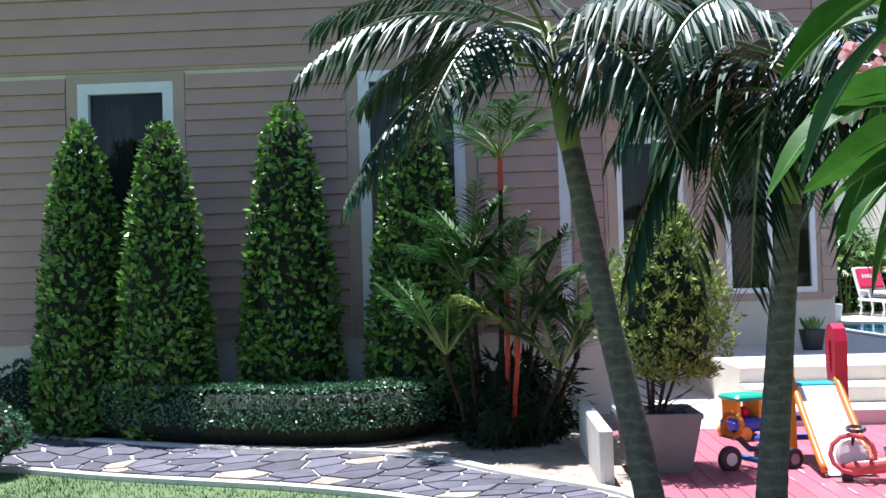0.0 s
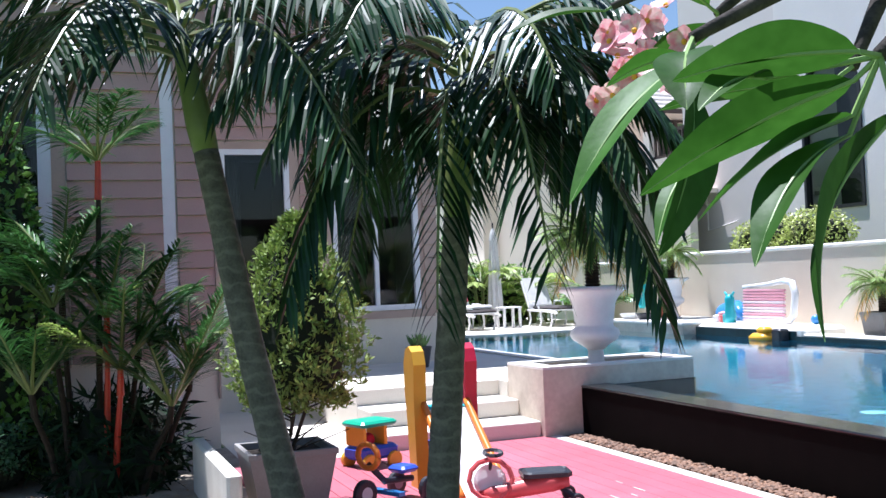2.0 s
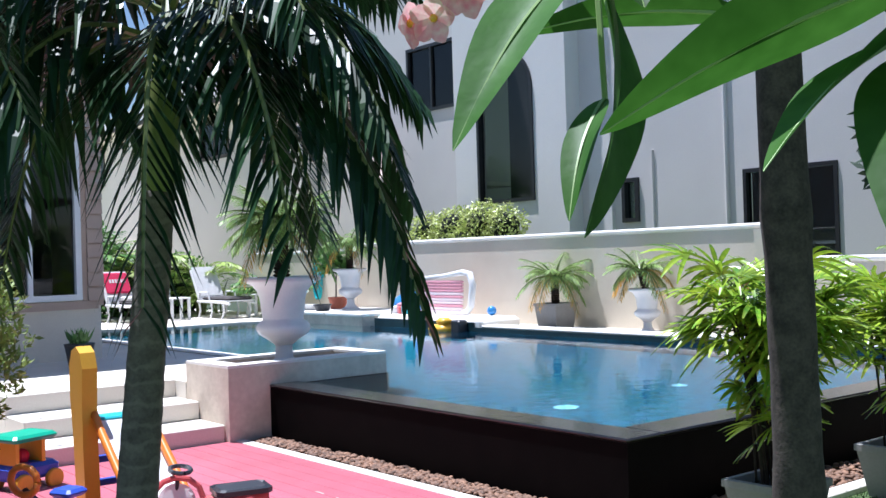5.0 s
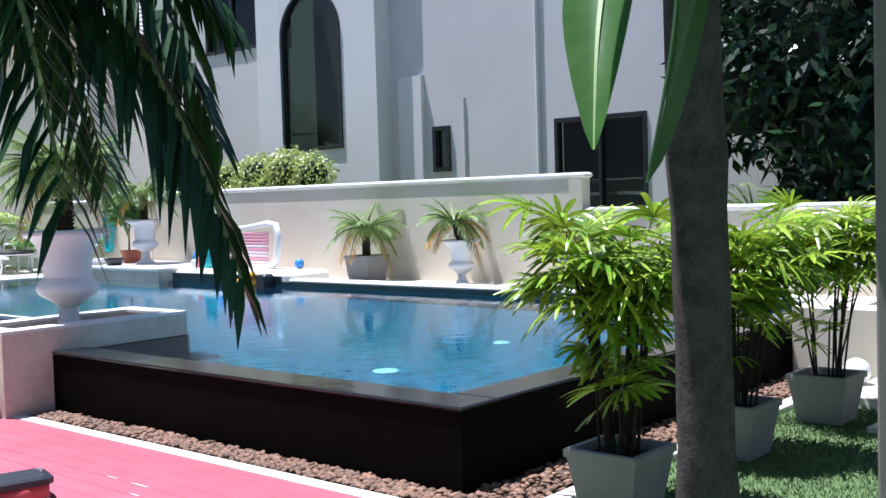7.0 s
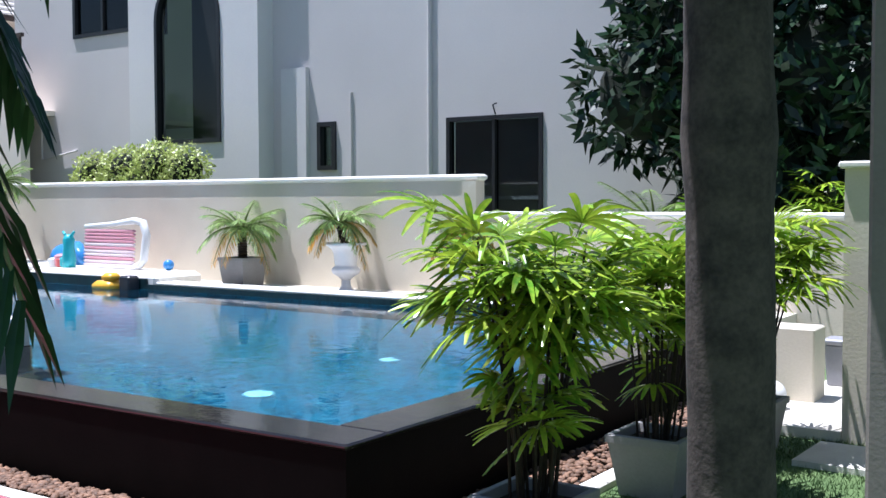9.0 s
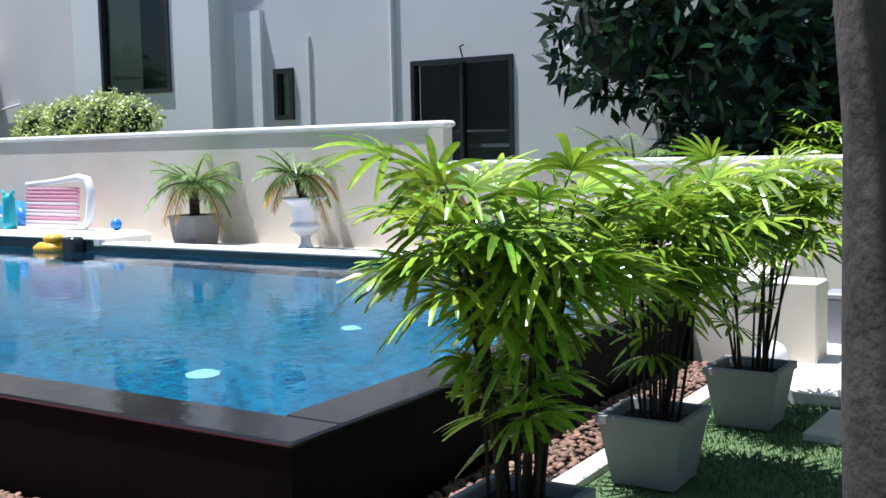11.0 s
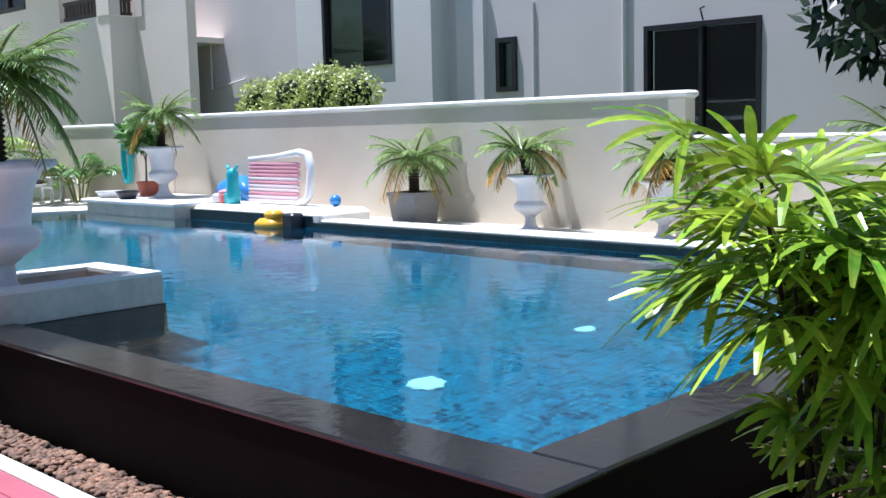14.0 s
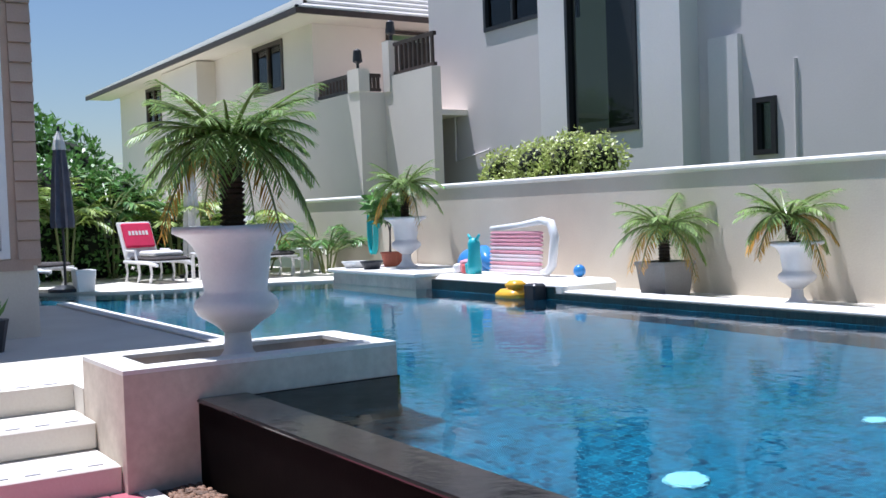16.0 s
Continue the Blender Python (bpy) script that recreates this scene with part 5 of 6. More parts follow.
# shrubs and trees beyond the walls
clump("shrub", "yellow-green variegated shrub behind the garden wall", "shrub", M_VARIEG, [(-10.9, 7.7, 2.1, 0.42), (-11.7, 7.7, 2.05, 0.38), (-10.1, 7.7, 2.15, 0.42), (-9.5, 7.7, 2.1, 0.36), (-10.4, 7.6, 1.8, 0.4), (-11.3, 7.6, 1.7, 0.4)], 8500, 0.07, seed=101)
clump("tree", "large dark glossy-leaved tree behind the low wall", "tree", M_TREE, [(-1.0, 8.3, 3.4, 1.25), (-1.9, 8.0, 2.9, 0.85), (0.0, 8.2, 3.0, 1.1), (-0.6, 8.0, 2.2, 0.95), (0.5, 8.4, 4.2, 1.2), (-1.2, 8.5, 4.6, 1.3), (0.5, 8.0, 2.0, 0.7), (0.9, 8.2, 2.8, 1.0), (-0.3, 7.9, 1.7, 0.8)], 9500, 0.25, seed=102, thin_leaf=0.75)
bu = thing("palm_shrub", (-1.55, 7.3, 0), "grey-green feathery palm behind the low wall", "palm")
dwarf_palm(bu, (0, 0, 0.4), 0.95, 26, 0.75, M_PALMG, 103, 0)
bu = thing("fan_palm", (0.45, 7.25, 0), "bright fan palm behind the low wall", "palm")
fan_palm(bu, 0.2, 12, 1.75, 0.4, 104, 0)
clump("hedge_mass", "dense dark green shrubs behind the loungers", "shrub", M_SHRUB,
      [(-18.2, 0.6, 1.0, 0.9), (-18.4, 1.9, 1.2, 0.9), (-18.2, 3.1, 1.1, 0.9), (-18.4, 4.4, 1.0, 0.9), (-18.3, 5.5, 1.0, 0.8), (-18.5, 2.5, 2.0, 0.8), (-18.6, 3.6, 1.8, 0.7), (-18.2, -0.6, 1.1, 0.9)], 11000, 0.13, seed=105)
clump("tree", "leafy green tree beyond the terrace", "tree", M_SHRUB, [(-21.5, 2.0, 3.0, 1.2), (-21.0, 0.5, 3.2, 1.4), (-22.0, 3.4, 2.6, 1.0), (-21.5, 1.2, 3.9, 0.9)], 6000, 0.2, seed=106)
for x, y, h, sd, m in ((-17.2, 2.3, 2.1, 111, M_LIME), (-17.0, 4.2, 1.9, 112, M_LIME), (-16.9, 5.4, 1.5, 113, M_LIME), (-17.6, 3.2, 2.3, 121, M_SHRUB), (-19.3, 3.0, 2.7, 114, M_SHRUB), (-18.8, 2.2, 2.4, 118, M_LIME), (-18.6, 4.9, 1.9, 119, M_PALMG), (-19.0, 3.8, 2.5, 120, M_PALMG), (-17.0, 5.9, 0.6, 115, M_LIME), (-19.8, 0.6, 2.8, 116, M_PALMG), (-18.4, 0.1, 3.0, 122, M_LIME), (-19.4, 1.5, 3.5, 123, M_SHRUB), (-17.4, 1.4, 2.3, 124, M_PALMG), (-20.2, -0.3, 3.6, 125, M_SHRUB), (-14.8, 6.1, 0.9, 117, M_SHRUB)):
    t = thing("areca_palm", (x, y, 0.4), "yellow-green feathery palm behind the loungers", "palm", "arecas")
    random.seed(sd)
    for i in range(5):
        a = i * 1.3
        part("stem", Geo().tube([(0.05 * math.cos(a), 0.05 * math.sin(a), 0), (0.2 * math.cos(a), 0.2 * math.sin(a), h * 0.6)], [0.025, 0.018], 6), M_SHAFT, t)
    for i in range(18):
        a = i * 2.399
        g, gs = Geo(), Geo()
        frond(g, gs, (0.15 * math.cos(a), 0.15 * math.sin(a), h * rnd(0.45, 0.65)), (math.cos(a), math.sin(a)), rnd(0.7, 1.0), rnd(0.5, 1.0), rnd(0.5, 0.9), 0.38, 0.045, 16, 0.3, 0.8)
        f = part("frond", g, m, t)
        part("rib", gs, M_SHAFT, f)


# ---- toys on the deck ----
sl = thing("toddler_slide", (-2.2, -2.06, 0), "plastic toddler slide with yellow and red side panels", "slide")
g = Geo()


def panel(y, m, name, hole):
    """Upright side panel with a rounded head and a finger hole."""
    prof = [(-0.50, 0.0), (-0.34, 0.0), (-0.36, 0.45), (-0.36, 0.70), (-0.34, 0.95), (-0.38, 1.05), (-0.45, 1.09), (-0.53, 1.06), (-0.58, 0.96), (-0.58, 0.75), (-0.54, 0.5)]
    n = len(prof)
    gg_ = Geo()
    if hole:
        inner_ = [(-0.46 + (x + 0.46) * 0.28, 0.83 + (z - 0.55) * 0.24) for x, z in prof]
        vs_ = [(x, yy, z) for yy in (y - 0.05, y + 0.05) for ring_ in (prof, inner_) for x, z in ring_]
        fs_ = []
        for i in range(n):
            j = (i + 1) % n
            fs_ += [(i, j, n + j, n + i), (2 * n + j, 2 * n + i, 3 * n + i, 3 * n + j), (i, 2 * n + i, 2 * n + j, j), (n + i, n + j, 3 * n + j, 3 * n + i)]
        gg_.add(vs_, fs_)
    else:
        gg_.add([(x, yy, z) for yy in (y - 0.05, y + 0.05) for x, z in prof], [tuple(range(n)), tuple(range(2 * n - 1, n - 1, -1))] + [(i, (i + 1) % n, n + (i + 1) % n, n + i) for i in range(n)])
    return part(name, gg_, m, sl, "yellow panel" if m is M_YELLOW else "red panel with an oval hole")


panel(-0.21, M_YELLOW, "side_panel", False)
panel(0.21, M_REDP, "side_panel", True)
part("platform", Geo().box((-0.56, -0.17, 0.58), (-0.36, 0.17, 0.62), chamfer=0.01), M_TEAL, sl, "teal platform")
for i in range(3):
    part("ladder_rung", Geo().box((-0.62 + 0.02 * i, -0.17, 0.14 + i * 0.16), (-0.54 + 0.02 * i, 0.17, 0.18 + i * 0.16), chamfer=0.01), M_BLUEP, sl, "blue rung")
ch = Geo()
ns = 14
pr = []
for i in range(ns + 1):
    f = i / ns
    x = -0.38 + 0.76 * f
    z = 0.62 - 0.60 * f ** 0.95 + 0.05 * max(0, f - 0.8) * 5 * max(0, f - 0.8)
    pr.append((x, z))
vs, fs = [], []
for x, z in pr:
    vs += [(x, -0.165, z), (x, 0.165, z), (x, 0.165, z - 0.03), (x, -0.165, z - 0.03)]
for i in range(ns):
    fs += [(4 * i + k, 4 * i + (k + 1) % 4, 4 * i + 4 + (k + 1) % 4, 4 * i + 4 + k) for k in range(4)]
part("chute", ch.add(vs, fs), M_PLASTW, sl, "white sliding chute")
for s in (-1, 1):
    part("chute_rail", Geo().tube([(x, s * 0.178, z + 0.035) for x, z in pr], 0.028, 8), M_ORANGE, sl, "orange side rail", True)


def wheel(t, at, r, w, m, axis='y', hub=None):
    x, y, z = at
    a = (0, w / 2, 0) if axis == 'y' else (w / 2, 0, 0)
    c = Vector(at)
    v = Vector(a)
    wl = part("wheel", Geo().tube([c - v, c - v * 0.7, c + v * 0.7, c + v], [r * 0.86, r, r, r * 0.86], 18), m, t, smooth=False)
    part("hub", Geo().tube([c - v * 1.08, c + v * 1.08], r * 0.5, 12), hub or M_PLASTW, wl)


sc = thing("swing_car", (-1.66, -1.86, 0), "red and pink ride-on swing car with dark seat", "ride-on toy", turn=-15)
g = Geo()
for y, w, z0, z1 in ((-0.30, 0.07, 0.09, 0.13), (-0.22, 0.12, 0.07, 0.16), (-0.08, 0.10, 0.08, 0.17), (0.06, 0.13, 0.10, 0.20), (0.2, 0.15, 0.12, 0.22), (0.32, 0.10, 0.14, 0.22)):
    g.v += [(-w, y, z0), (w, y, z0), (w * 0.9, y, z1), (-w * 0.9, y, z1)]
for i in range(5):
    g.f += [(4 * i + k, 4 * i + (k + 1) % 4, 4 * i + 4 + (k + 1) % 4, 4 * i + 4 + k) for k in range(4)]
g.f += [(3, 2, 1, 0), (20, 21, 22, 23)]
part("body", g, M_PINKP, sc, smooth=True)
part("seat", Geo().box((-0.14, 0.0, 0.205), (0.14, 0.34, 0.245), chamfer=0.035), M_DARKP, sc, "dark padded seat")
part("steering_column", Geo().tube([(0, -0.24, 0.1), (0, -0.2, 0.37)], 0.014, 8), M_DARKP, sc)
part("steering_wheel", Geo().tube([(0.13 * math.cos(a * 0.524), -0.19 + 0.06 * math.sin(a * 0.524), 0.38) for a in range(13)], 0.014, 6), M_DARKP, sc, "black steering wheel")
part("front_hoop", Geo().tube([(0.06 - 0.04 * math.sin(a * 0.524), -0.22 + 0.15 * math.cos(a * 0.524), 0.21 + 0.13 * math.sin(a * 0.524)) for a in range(13)], 0.018, 8), M_PINKP, sc, "pink hoop")
part("front_plate", Geo().tube([(0.0, -0.22, 0.19), (0.02, -0.22, 0.19), (0.035, -0.22, 0.195)], [0.1, 0.115, 0.09], 18), M_PLASTW, sc)
for x in (-0.04, 0.04):
    wheel(sc, (x, -0.26, 0.04), 0.04, 0.035, M_DARKP, 'x', M_DARKP)
for x in (-0.15, 0.15):
    wheel(sc, (x, 0.36, 0.05), 0.05, 0.04, M_DARKP, 'x')
    part("axle_arm", Geo().tube([(x * 0.6, 0.25, 0.14), (x, 0.36, 0.06)], 0.02, 6), M_DARKP, sc)

tk = thing("toy_truck", (-3.75, -2.33, 0), "blue toy truck with green roof and yellow wheels", "toy", turn=20)
part("body", Geo().box((-0.15, -0.2, 0.08), (0.15, 0.2, 0.2), chamfer=0.03), M_BLUEP, tk)
part("cab", Geo().box((-0.13, -0.17, 0.201), (0.13, -0.14, 0.36)).box((-0.13, 0.05, 0.201), (0.13, 0.08, 0.36)), M_YELLOW, tk, "yellow cab posts")
part("roof", Geo().box((-0.16, -0.2, 0.36), (0.16, 0.18, 0.41), chamfer=0.02), M_GREENP, tk, "green roof")
part("driver_seat", Geo().ball((0, -0.03, 0.24), 0.06, 8), M_REDP, tk)
for x in (-0.16, 0.16):
    for y in (-0.13, 0.13):
        wheel(tk, (x, y, 0.07), 0.07, 0.05, M_YELLOW, 'x', M_YELLOW)

tc = thing("tricycle", (-2.28, -2.62, 0), "child's tricycle with orange-red handle ring", "tricycle", turn=25)
part("frame", Geo().tube([(0, -0.2, 0.3), (0, -0.05, 0.16), (0, 0.22, 0.14)], 0.025, 8), M_DARKP, tc)
part("seat", Geo().box((-0.09, 0.05, 0.2), (0.09, 0.22, 0.25), chamfer=0.02), M_BLUEP, tc, "blue seat")
part("handle_ring", Geo().tube([(0.11 * math.cos(a * 0.524), -0.2, 0.36 + 0.085 * math.sin(a * 0.524)) for a in range(13)], 0.022, 8), M_ORANGE, tc, "orange-red handle ring", True)
part("foot_bar", Geo().box((-0.18, -0.08, 0.07), (0.18, -0.02, 0.1)), M_SKYBLUE, tc)
wheel(tc, (0, -0.24, 0.1), 0.1, 0.05, M_DARKP, 'x')
for x in (-0.17, 0.17):
    wheel(tc, (x, 0.22, 0.085), 0.085, 0.05, M_DARKP, 'x', M_GREYP)

# ---- pool things ----
dk = thing("pool_float", (-8.3, 5.24, 0.46), "yellow inflatable float on the pool water", "pool toy")
part("body", Geo().box((-0.2, -0.15, -0.03), (0.19, 0.13, 0.11), chamfer=0.05), M_YELLOW, dk, smooth=True)
part("head", Geo().box((-0.06, -0.1, 0.105), (0.16, 0.1, 0.21), chamfer=0.04), M_YELLOW, dk, smooth=True)
solid("skimmer_box", Geo().box((-8.08, 5.22, 0.3), (-7.88, 5.403, 0.64), chamfer=0.02), M_DARKP, "dark skimmer block at the ledge end", "skimmer")
im = thing("inflatable_mat", (-9.12, 5.9, 0.66), "pink and clear inflatable pool mat leaning on the wall", "pool toy")
for i in range(11):
    z_ = 0.05 + 0.048 * i
    part("air_tube", Geo().tube([(-0.62, 0.05 + 0.003 * i, z_), (-0.57, 0.05 + 0.003 * i, z_), (0.42, 0.05 + 0.003 * i, z_), (0.47, 0.05 + 0.003 * i, z_)], [0.014, 0.026, 0.026, 0.014], 10), M_PINKST if i > 6 or i % 3 == 2 else M_INFL, im, smooth=True)
part("pillow", Geo().tube([(-0.62, 0.09, 0.59), (0.0, 0.09, 0.63), (0.45, 0.09, 0.68), (0.62, 0.09, 0.65), (0.70, 0.08, 0.48), (0.66, 0.06, 0.14), (0.58, 0.05, 0.06), (0.47, 0.04, 0.05)], [0.03, 0.035, 0.05, 0.058, 0.058, 0.055, 0.05, 0.03], 12), M_PLASTW, im, "clear white tube", True)
ct = thing("toy_figure", (-9.88, 5.8, 0.66), "teal inflatable animal shape by the wall", "pool toy")
g = Geo().lathe([(0.09, 0), (0.10, 0.1), (0.08, 0.3), (0.085, 0.4), (0.06, 0.46), (0.01, 0.48)], 14)
g.tube([(-0.05, 0, 0.44), (-0.13, 0, 0.52)], [0.03, 0.015], 8).tube([(0.05, 0, 0.44), (0.13, 0, 0.52)], [0.03, 0.015], 8)
part("body", g, M_TEAL, ct, smooth=True)
bb = thing("inflatable_bag", (-10.62, 6.3, 0.5), "crumpled blue inflatable by the wall", "pool toy")
part("body", Geo().ball((0, 0, 0.24), 0.26, 10, (1.4, 0.6, 0.9)), M_SKYBLUE, bb, smooth=True)
part("fin", Geo().tube([(0.2, 0, 0.4), (0.5, -0.05, 0.2)], [0.14, 0.05], 10), M_SKYBLUE, bb, smooth=True)
for x, m, r in ((-10.12, M_PINKST, 0.1), (-9.98, M_TEAL, 0.08), (-10.24, M_PLASTW, 0.07), (-10.05, M_PINKP, 0.07)):
    b_ = thing("beach_toy", (x, 5.65 + r * 2, 0.66), "small bright beach toy on the ledge", "pool toy", "beach toys")
    part("body", Geo().lathe([(r * 0.7, 0), (r, 0.02), (r * 1.05, r * 1.6), (r * 0.9, r * 1.7), (r * 0.3, r * 1.9)], 14), m, b_)
b_ = thing("beach_ball", (-8.12, 6.1, 0.66), "small dark blue ball on the ledge", "ball")
part("skin", Geo().ball((0, 0, 0.075), 0.075, 10), M_SKYBLUE, b_, smooth=True)
fb = thing("football", (0.72, 4.05, 0.05), "white and blue ball beside the pots", "ball")
part("skin", Geo().ball((0, 0, 0.11), 0.11, 12), M_PLASTW, fb, smooth=True)
for i in range(7):
    d = rdir()
    part("patch", Geo().ball(tuple(Vector((0, 0, 0.11)) + d * 0.085), 0.03, 6), M_SKYBLUE, fb)
bn = thing("storage_bin", (0.95, 5.35, 0.06), "grey plastic bin with lid by the low wall", "bin")
part("body", Geo().box((-0.15, -0.12, 0), (0.15, 0.12, 0.34), taper=0.86, chamfer=0.01), M_GREYP, bn)
part("lid", Geo().box((-0.165, -0.135, 0.341), (0.165, 0.135, 0.39), chamfer=0.015), M_GREYP, bn)
# pots on the island
for x, y, r, h, m, lab in ((-12.35, 5.95, 0.14, 0.22, M_TERRA, "terracotta pot on the island planter"), (-11.95, 5.4, 0.16, 0.12, M_DARKP, "dark shallow bowl on the island planter"),
                           (-12.62, 6.2, 0.17, 0.2, M_TERRA, "terracotta pot on the island planter"), (-12.55, 5.45, 0.2, 0.1, M_PLASTW, "white trough on the island planter")):
    t = thing("flower_pot", (x, y, 0.69), lab, "plant pot", "island pots")
    part("pot", Geo().lathe([(r * 0.7, 0), (r, h * 0.85), (r * 1.08, h * 0.87), (r * 1.08, h), (r * 0.95, h), (r * 0.9, h * 0.8)], 18), m, t)
t = clump("broadleaf_shrub", "broad-leaved green potted shrub on the island", "shrub", M_SHRUB, [(-12.35, 5.95, 1.6, 0.16), (-12.62, 6.0, 1.57, 0.15), (-12.12, 5.9, 1.58, 0.15), (-12.45, 5.85, 1.64, 0.14)], 230, 0.2, seed=121, core=False)
part("stem", Geo().tube([(0, 0, 0.85), (0.02, 0, 1.25), (0.1, 0.02, 1.58)], [0.02, 0.015, 0.01], 6).tube([(0.02, 0, 1.2), (-0.15, 0.02, 1.5)], [0.012, 0.008], 6), M_BARK, t)
hs = thing("garden_hose", (-13.9, 6.595, 0.5), "coiled teal hose hanging on the wall", "hose")
part("coil", Geo().tube([(0.12 * math.cos(a * 0.4), -0.02 - 0.002 * a, 0.75 + 0.42 * math.sin(a * 0.4)) for a in range(50)], 0.022, 6), M_TEAL, hs)
part("hook", Geo().box((-0.04, -0.12, 1.12), (0.04, 0.0, 1.15)), M_DARKP, hs)

# ---- loungers, umbrellas ----
def lounger(at, turn, label, cushion, up):
    t = thing("sun_lounger", at, label, "lounger", "sun loungers", turn=turn)
    for s in (-0.3, 0.3):
        part("side_rail", Geo().tube([(0, s, 0.34), (0.9, s, 0.33), (1.3, s, 0.30)], 0.03, 8), M_PLASTW, t)
        for x in (0.12, 0.62, 1.1):
            part("leg", Geo().tube([(x - 0.06, s, 0.33), (x - 0.02, s, 0.15), (x - 0.09, s, 0.0)], [0.028, 0.02, 0.026], 8), M_PLASTW, t)
        part("arm_rest", Geo().tube([(0.05, s, 0.36), (0.1, s, 0.52), (0.45, s, 0.52), (0.5, s, 0.36)], 0.022, 8), M_PLASTW, t)
    for i in range(9):
        part("slat", Geo().box((0.05 + i * 0.14, -0.28, 0.345), (0.16 + i * 0.14, 0.28, 0.365)), M_PLASTW, t)
    bk = pose(0.02, 0, 0.36, 0, -up, 0)
    part("backrest", Geo().box((-0.03, -0.3, 0), (0.03, 0.3, 0.72), bk, chamfer=0.02), M_PLASTW, t)
    part("seat_cushion", Geo().box((0.1, -0.27, 0.366), (1.25, 0.27, 0.43), chamfer=0.03), M_CUSH, t, "dark seat cushion")
    if cushion:
        part("pillow", Geo().box((0.04, -0.26, 0.2), (0.10, 0.26, 0.66), bk, chamfer=0.025), M_MAGENTA, t, "magenta cushion with pale writing")
        for i in range(6):
            part("print_bar", Geo().box((0.101, -0.17 + i * 0.06, 0.42), (0.104, -0.13 + i * 0.06, 0.50), bk), M_CANVASW, t)
        part("folded_towel", Geo().box((0.45, -0.25, 0.431), (1.1, 0.25, 0.52), chamfer=0.03), M_CANVASW, t, "folded white towel")
    else:
        part("towel", Geo().box((0.032, -0.27, 0.08), (0.05, 0.27, 0.76), bk), M_CANVASW, t, "white towel over the back")
    return t


lounger((-16.15, 3.3, 0.5), 6, "white plastic lounger with a magenta cushion", True, 28)
lounger((-15.8, 5.1, 0.5), 2, "white plastic lounger with a white towel", False, 30)
lounger((-15.9, 0.9, 0.5), 40, "white plastic lounger behind the house corner", False, 25)
for x, y in ((-15.5, 4.2), (-15.3, 5.95)):
    t = thing("side_table", (x, y, 0.5), "small white plastic side table between loungers", "table", "side tables")
    part("tabletop", Geo().box((-0.22, -0.22, 0.42), (0.22, 0.22, 0.45), chamfer=0.01), M_PLASTW, t)
    for a in (-0.18, 0.18):
        for b in (-0.18, 0.18):
            part("leg", Geo().box((a - 0.025, b - 0.025, 0), (a + 0.025, b + 0.025, 0.42)), M_PLASTW, t)


def umbrella(at, m, label, h, z0, z1, r):
    t = thing("patio_umbrella", at, label, "umbrella", "closed umbrellas")
    part("base", Geo().lathe([(0.25, 0), (0.25, 0.05), (0.05, 0.1)], 18), M_DARKP, t)
    part("pole", Geo().tube([(0, 0, 0.02), (0, 0, h)], 0.02, 8), M_DARKP, t)
    prof = [(r, z0), (r * 1.06, z0 + 0.1), (r * 0.75, z0 + (z1 - z0) * 0.6), (r * 0.5, z1 - 0.15)]
    part("canopy", Geo().lathe(prof, 16, flute=-0.28), m, t, "furled canopy")
    part("cap", Geo().lathe([(r * 0.62, z1 - 0.2), (r * 0.45, z1 - 0.05), (0.02, z1 + 0.08)], 16, flute=-0.15), M_CANVASW, t, "pale cap")
    return t


umbrella((-14.6, 1.68, 0.5), M_CANVASG, "closed dark grey patio umbrella", 2.45, 0.95, 2.3, 0.17)
umbrella((-16.3, 4.25, 0.5), M_CANVASW, "closed white patio umbrella", 2.3, 0.35, 2.1, 0.17)
t = thing("flower_pot", (-14.4, 1.9, 0.5), "white pot by the umbrella", "plant pot")
part("pot", Geo().box((-0.15, -0.15, 0), (0.15, 0.15, 0.32), taper=0.8, chamfer=0.01), M_PLASTW, t)
t = thing("flower_pot", (-7.6, -0.55, 0.49), "dark pot with small plant against the house", "plant pot")
part("pot", Geo().lathe([(0.12, 0), (0.16, 0.22), (0.17, 0.26), (0.14, 0.26)], 16), M_DARKP, t)
g = Geo()
for i in range(60):
    g.leaf((rnd(-.08, .08), rnd(-.08, .08), 0.25), (rnd(-.6, .6), rnd(-.6, .6), 1), (1, 0, 0), rnd(0.1, 0.22), 0.03)
part("leaves", g, M_SHRUB, t)

# ---- pieces: boards, deck planks, flagstones, pebbles, grass ----
bt = 0.045


def board_mesh(a0, a1, w, axis='y'):
    """Lap board, thicker at its foot."""
    g_ = Geo()
    if axis == 'y':
        vs_ = [(0.003, a0, 0), (bt, a0, 0), (0.02, a0, w), (0.003, a0, w), (0.003, a1, 0), (bt, a1, 0), (0.02, a1, w), (0.003, a1, w)]
    else:
        vs_ = [(a0, 0.003, 0), (a0, bt, 0), (a0, 0.02, w), (a0, 0.003, w), (a1, 0.003, 0), (a1, bt, 0), (a1, 0.02, w), (a1, 0.003, w)]
    g_.add(vs_, [(0, 1, 2, 3), (7, 6, 5, 4), (0, 4, 5, 1), (1, 5, 6, 2), (2, 6, 7, 3), (3, 7, 4, 0)])
    return g_.mesh("board", M_SIDING)


def siding(plane, spans, z0, z1, pitch, parent):
    for a0, a1 in spans:
        me = board_mesh(a0, a1, pitch - 0.012)
        n = int((z1 - z0) / pitch)
        for i in range(n):
            piece("board", me, parent, pose(plane, 0, z0 + i * pitch))


P = 0.176
siding(AX, [(-15.9, -9.34), (-7.97, -6.17), (-4.72, -3.84), (-3.7, -3.36)], 0.93, 3.95, P, ha)
siding(AX, [(-15.9, -3.36)], 4.0, 5.2, 0.20, ha)
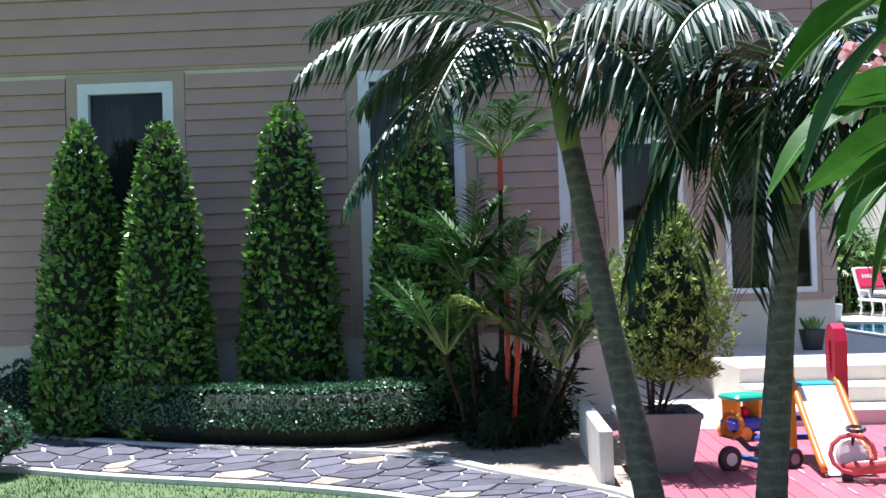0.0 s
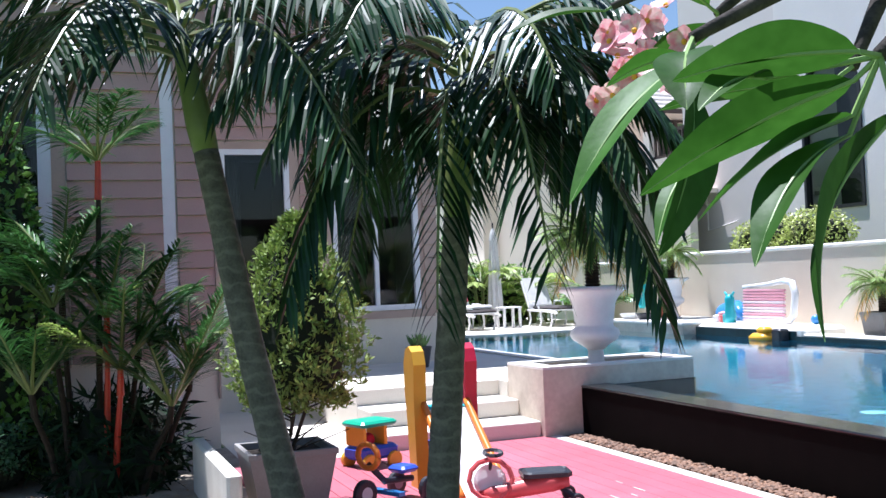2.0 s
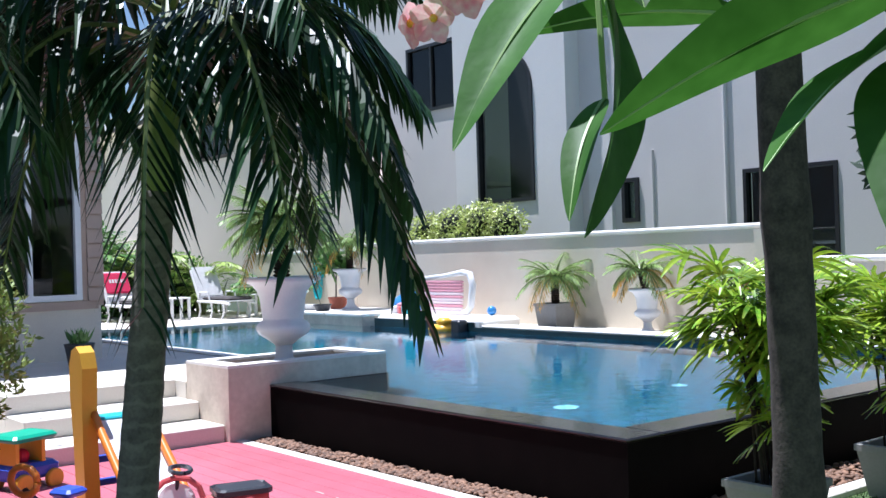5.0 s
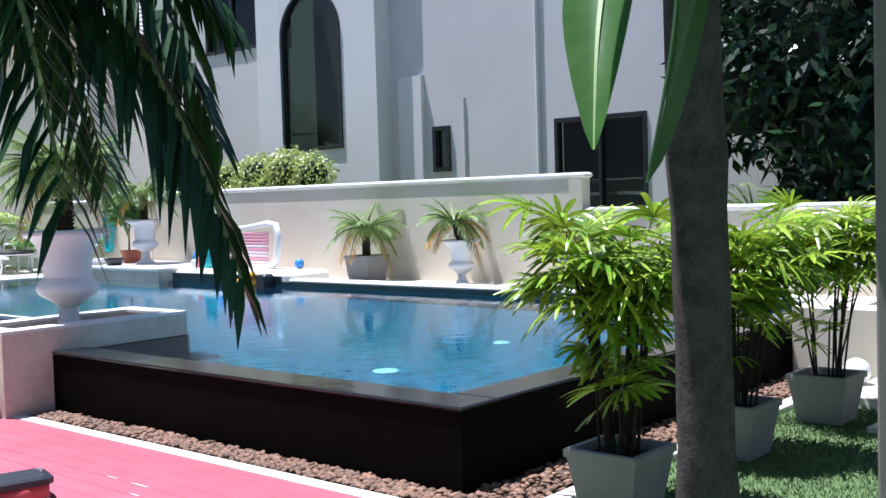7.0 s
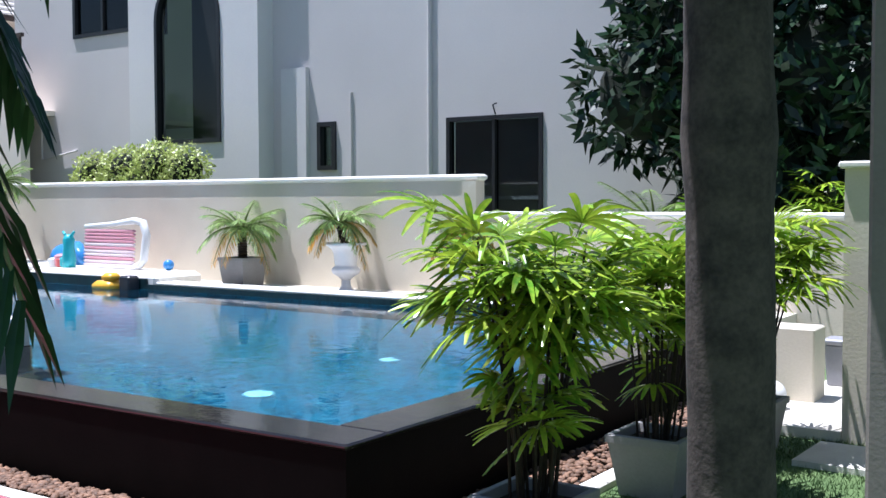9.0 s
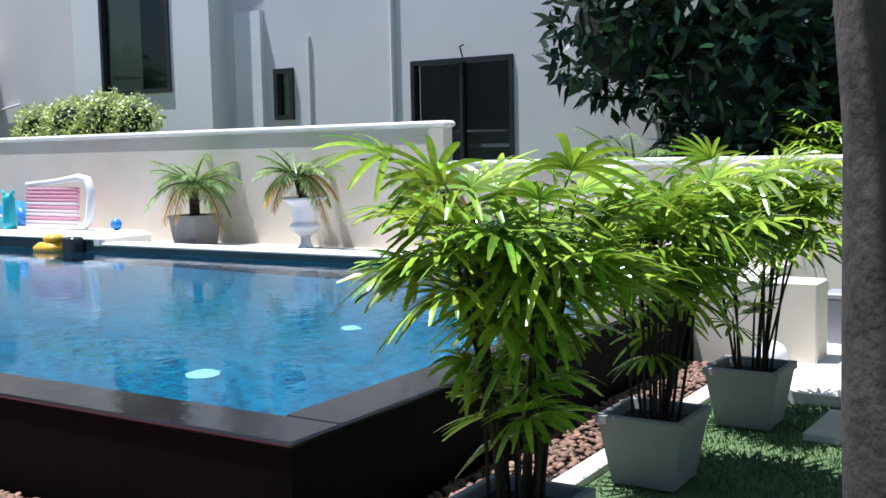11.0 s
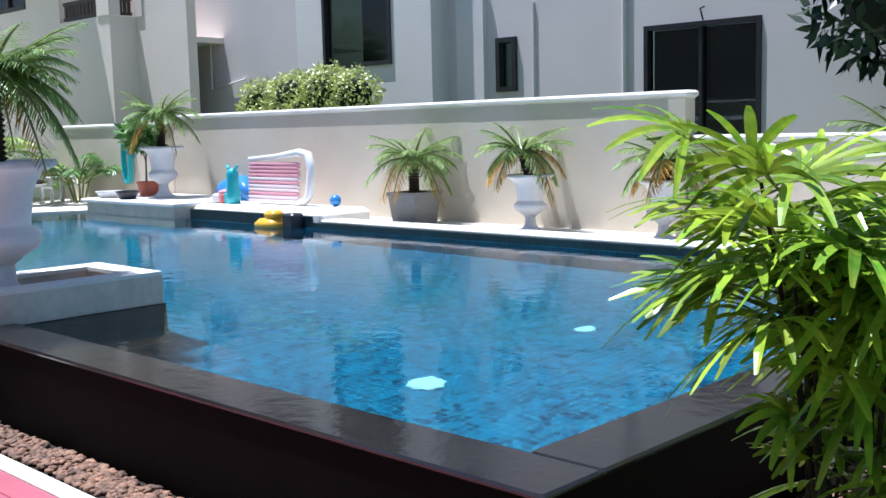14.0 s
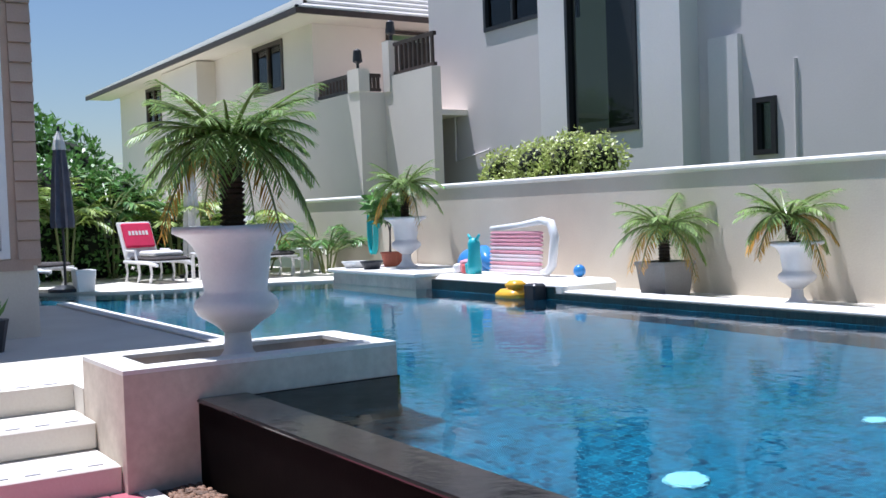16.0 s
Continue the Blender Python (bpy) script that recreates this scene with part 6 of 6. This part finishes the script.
siding(BX, [(-3.34, -2.99), (-1.815, -1.535)], 1.2, 3.5, P, ha)
siding(BX, [(-3.34, -0.14)], 3.5, 6.3, P, ha)
me = board_mesh(-12.0, BX - 0.172, P - 0.012, 'x')
for i in range(28):
    piece("board", me, ha, pose(0, 0.04, 1.2 + i * P))
me = board_mesh(-0.128, 0.066, P - 0.014)
me.materials.clear()
me.materials.append(M_SIDTRIM)
for i in range(30):
    piece("board", me, ha, pose(BX + 0.024, 0, 1.2 + i * P))
pw = 0.142
n = int((3.5 - 0.36) / pw)
me = Geo().box((-4.325, 0.002, -0.02), (-0.105, pw - 0.003, 0.012), chamfer=0.004).mesh("plank", M_RED)
for i in range(n):
    piece("plank", me, deck, pose(0, -0.36 - (i + 1) * pw, 0.003))
# worn white flecks on the planks
random.seed(131)
g = Geo()
for i in range(46):
    x, y = rnd(-2.6, -0.3), -0.36 - pw * (random.randrange(3, 18)) + rnd(0.0, 0.02)
    g.box((x, y, 0.0155), (x + rnd(0.05, 0.25), y + rnd(0.006, 0.014), 0.0165))
part("worn_paint", g, M_KERB, deck, "pale worn streaks", kind="stuff")

random.seed(141)
def clip_cell(poly, p, q):
    """The side of a polygon that is nearer to p than to q."""
    mx, my, dx_, dy_ = (p[0] + q[0]) / 2, (p[1] + q[1]) / 2, q[0] - p[0], q[1] - p[1]
    out_ = []
    for k in range(len(poly)):
        a, b = poly[k], poly[(k + 1) % len(poly)]
        da, db = (a[0] - mx) * dx_ + (a[1] - my) * dy_, (b[0] - mx) * dx_ + (b[1] - my) * dy_
        if da <= 0:
            out_.append(a)
        if (da < 0 < db) or (db < 0 < da):
            f = da / (da - db)
            out_.append((a[0] + (b[0] - a[0]) * f, a[1] + (b[1] - a[1]) * f))
    return out_


LEN, WID = 11.5, 1.25
seeds = []
for i in range(2600):
    p = (rnd(0, LEN), rnd(0.0, WID))
    if all((p[0] - q[0]) ** 2 + (p[1] - q[1]) ** 2 > 0.075 for q in seeds):
        seeds.append(p)
for p in seeds:
    cell = [(max(0, p[0] - 0.8), 0.09), (min(LEN, p[0] + 0.8), 0.09), (min(LEN, p[0] + 0.8), WID - 0.09), (max(0, p[0] - 0.8), WID - 0.09)]
    for q in seeds:
        if q is not p and abs(q[0] - p[0]) < 1.4 and len(cell) > 2:
            cell = clip_cell(cell, p, q)
    if len(cell) < 3:
        continue
    cx, cy = sum(v[0] for v in cell) / len(cell), sum(v[1] for v in cell) / len(cell)
    world_ = []
    for u, v in cell:
        d = math.hypot(u - cx, v - cy) or 1
        k = max(0.5, 1 - rnd(0.016, 0.034) / d)
        u, v = cx + (u - cx) * k, cy + (v - cy) * k
        world_.append(along(PATH_FAR, u / LEN).lerp(along(PATH_NEAR, u / LEN), v / WID))
    c = sum(world_, Vector()) / len(world_)
    poly = [(w.x - c.x, w.y - c.y) for w in world_]
    if sum(poly[k][0] * poly[k - 1][1] - poly[k - 1][0] * poly[k][1] for k in range(len(poly))) > 0:
        poly.reverse()
    piece("flagstone", prism(poly, 0.0, 0.016 + rnd(0, 0.006)).mesh("flagstone", M_FLAG if rnd(0, 1) < 0.88 else M_SOIL), path, pose(c.x, c.y, 0.004))

random.seed(151)
shapes = []
for k in range(6):
    g = Geo().ball((0, 0, 0), 1, 5, (rnd(0.8, 1.2), rnd(0.6, 0.9), rnd(0.4, 0.55)))
    shapes.append(g)
meshes = [g.mesh("pebble", M_PEBBLE, True) for g in shapes]
bedob = bpy.data.objects["gravel_bed"]
rest = Geo()
count = 0
for i in range(3600):
    if i < 2200:
        x, y = rnd(-4.2, 0.4), rnd(-0.24, -0.03)
    else:
        x, y = rnd(0.03, 0.40), rnd(0.0, 4.3)
    s = rnd(0.014, 0.030)
    m_ = pose(x, y, 0.008 + s * 0.3 + rnd(0, 0.012), rnd(-25, 25), rnd(-25, 25), rnd(0, 360))
    if -2.2 < x < 0.4 and y < 0.9 and count < 300 and i % 3 == 0:
        count += 1
        piece("pebble", random.choice(meshes), bedob, m_ @ Matrix.Diagonal((s, s, s, 1)))
    else:
        sh = random.choice(shapes)
        rest.add([m_ @ (Vector(v) * s) for v in sh.v], sh.f)
part("pebbles", rest, M_PEBBLE, bedob, "brown and tan rounded pebbles", True, "stuff")

random.seed(161)
g = Geo()
for i in range(26000):
    if i < 17000:
        x, y = rnd(0.56, 2.7), rnd(0.2, 3.5)
    else:
        f = rnd(0.05, 0.9)
        p = along(PATH_NEAR, f)
        x, y = p.x + 0.1 + rnd(0, 1.3), p.y + rnd(-.3, .1)
    if 1.2 < x < 1.88 and 2.66 < y < 3.34:
        continue
    h = rnd(0.008, 0.026)
    a = rnd(0, 6.28)
    dx, dy = 0.004 * math.cos(a), 0.004 * math.sin(a)
    lx, ly = rnd(-.02, .02), rnd(-.02, .02)
    g.add([(x - dx, y - dy, -0.012), (x + dx, y + dy, -0.012), (x + lx, y + ly, h)], [(0, 1, 2)])
solid("grass", g, M_LAWN, "short green grass blades on the lawn", "grass", kind="stuff")
g = Geo()
for i in range(150):
    x, y = rnd(-4.5, -1.6), rnd(-5.6, -3.5)
    g.leaf((x, y, 0.012), (rnd(-1, 1), rnd(-1, 1), rnd(0, .15)), (0, 0, 1), rnd(0.03, 0.08), rnd(0.01, 0.03))
solid("leaf_litter", g, M_DRYLEAF, "dry fallen leaves on the bed", "leaf litter", kind="stuff")
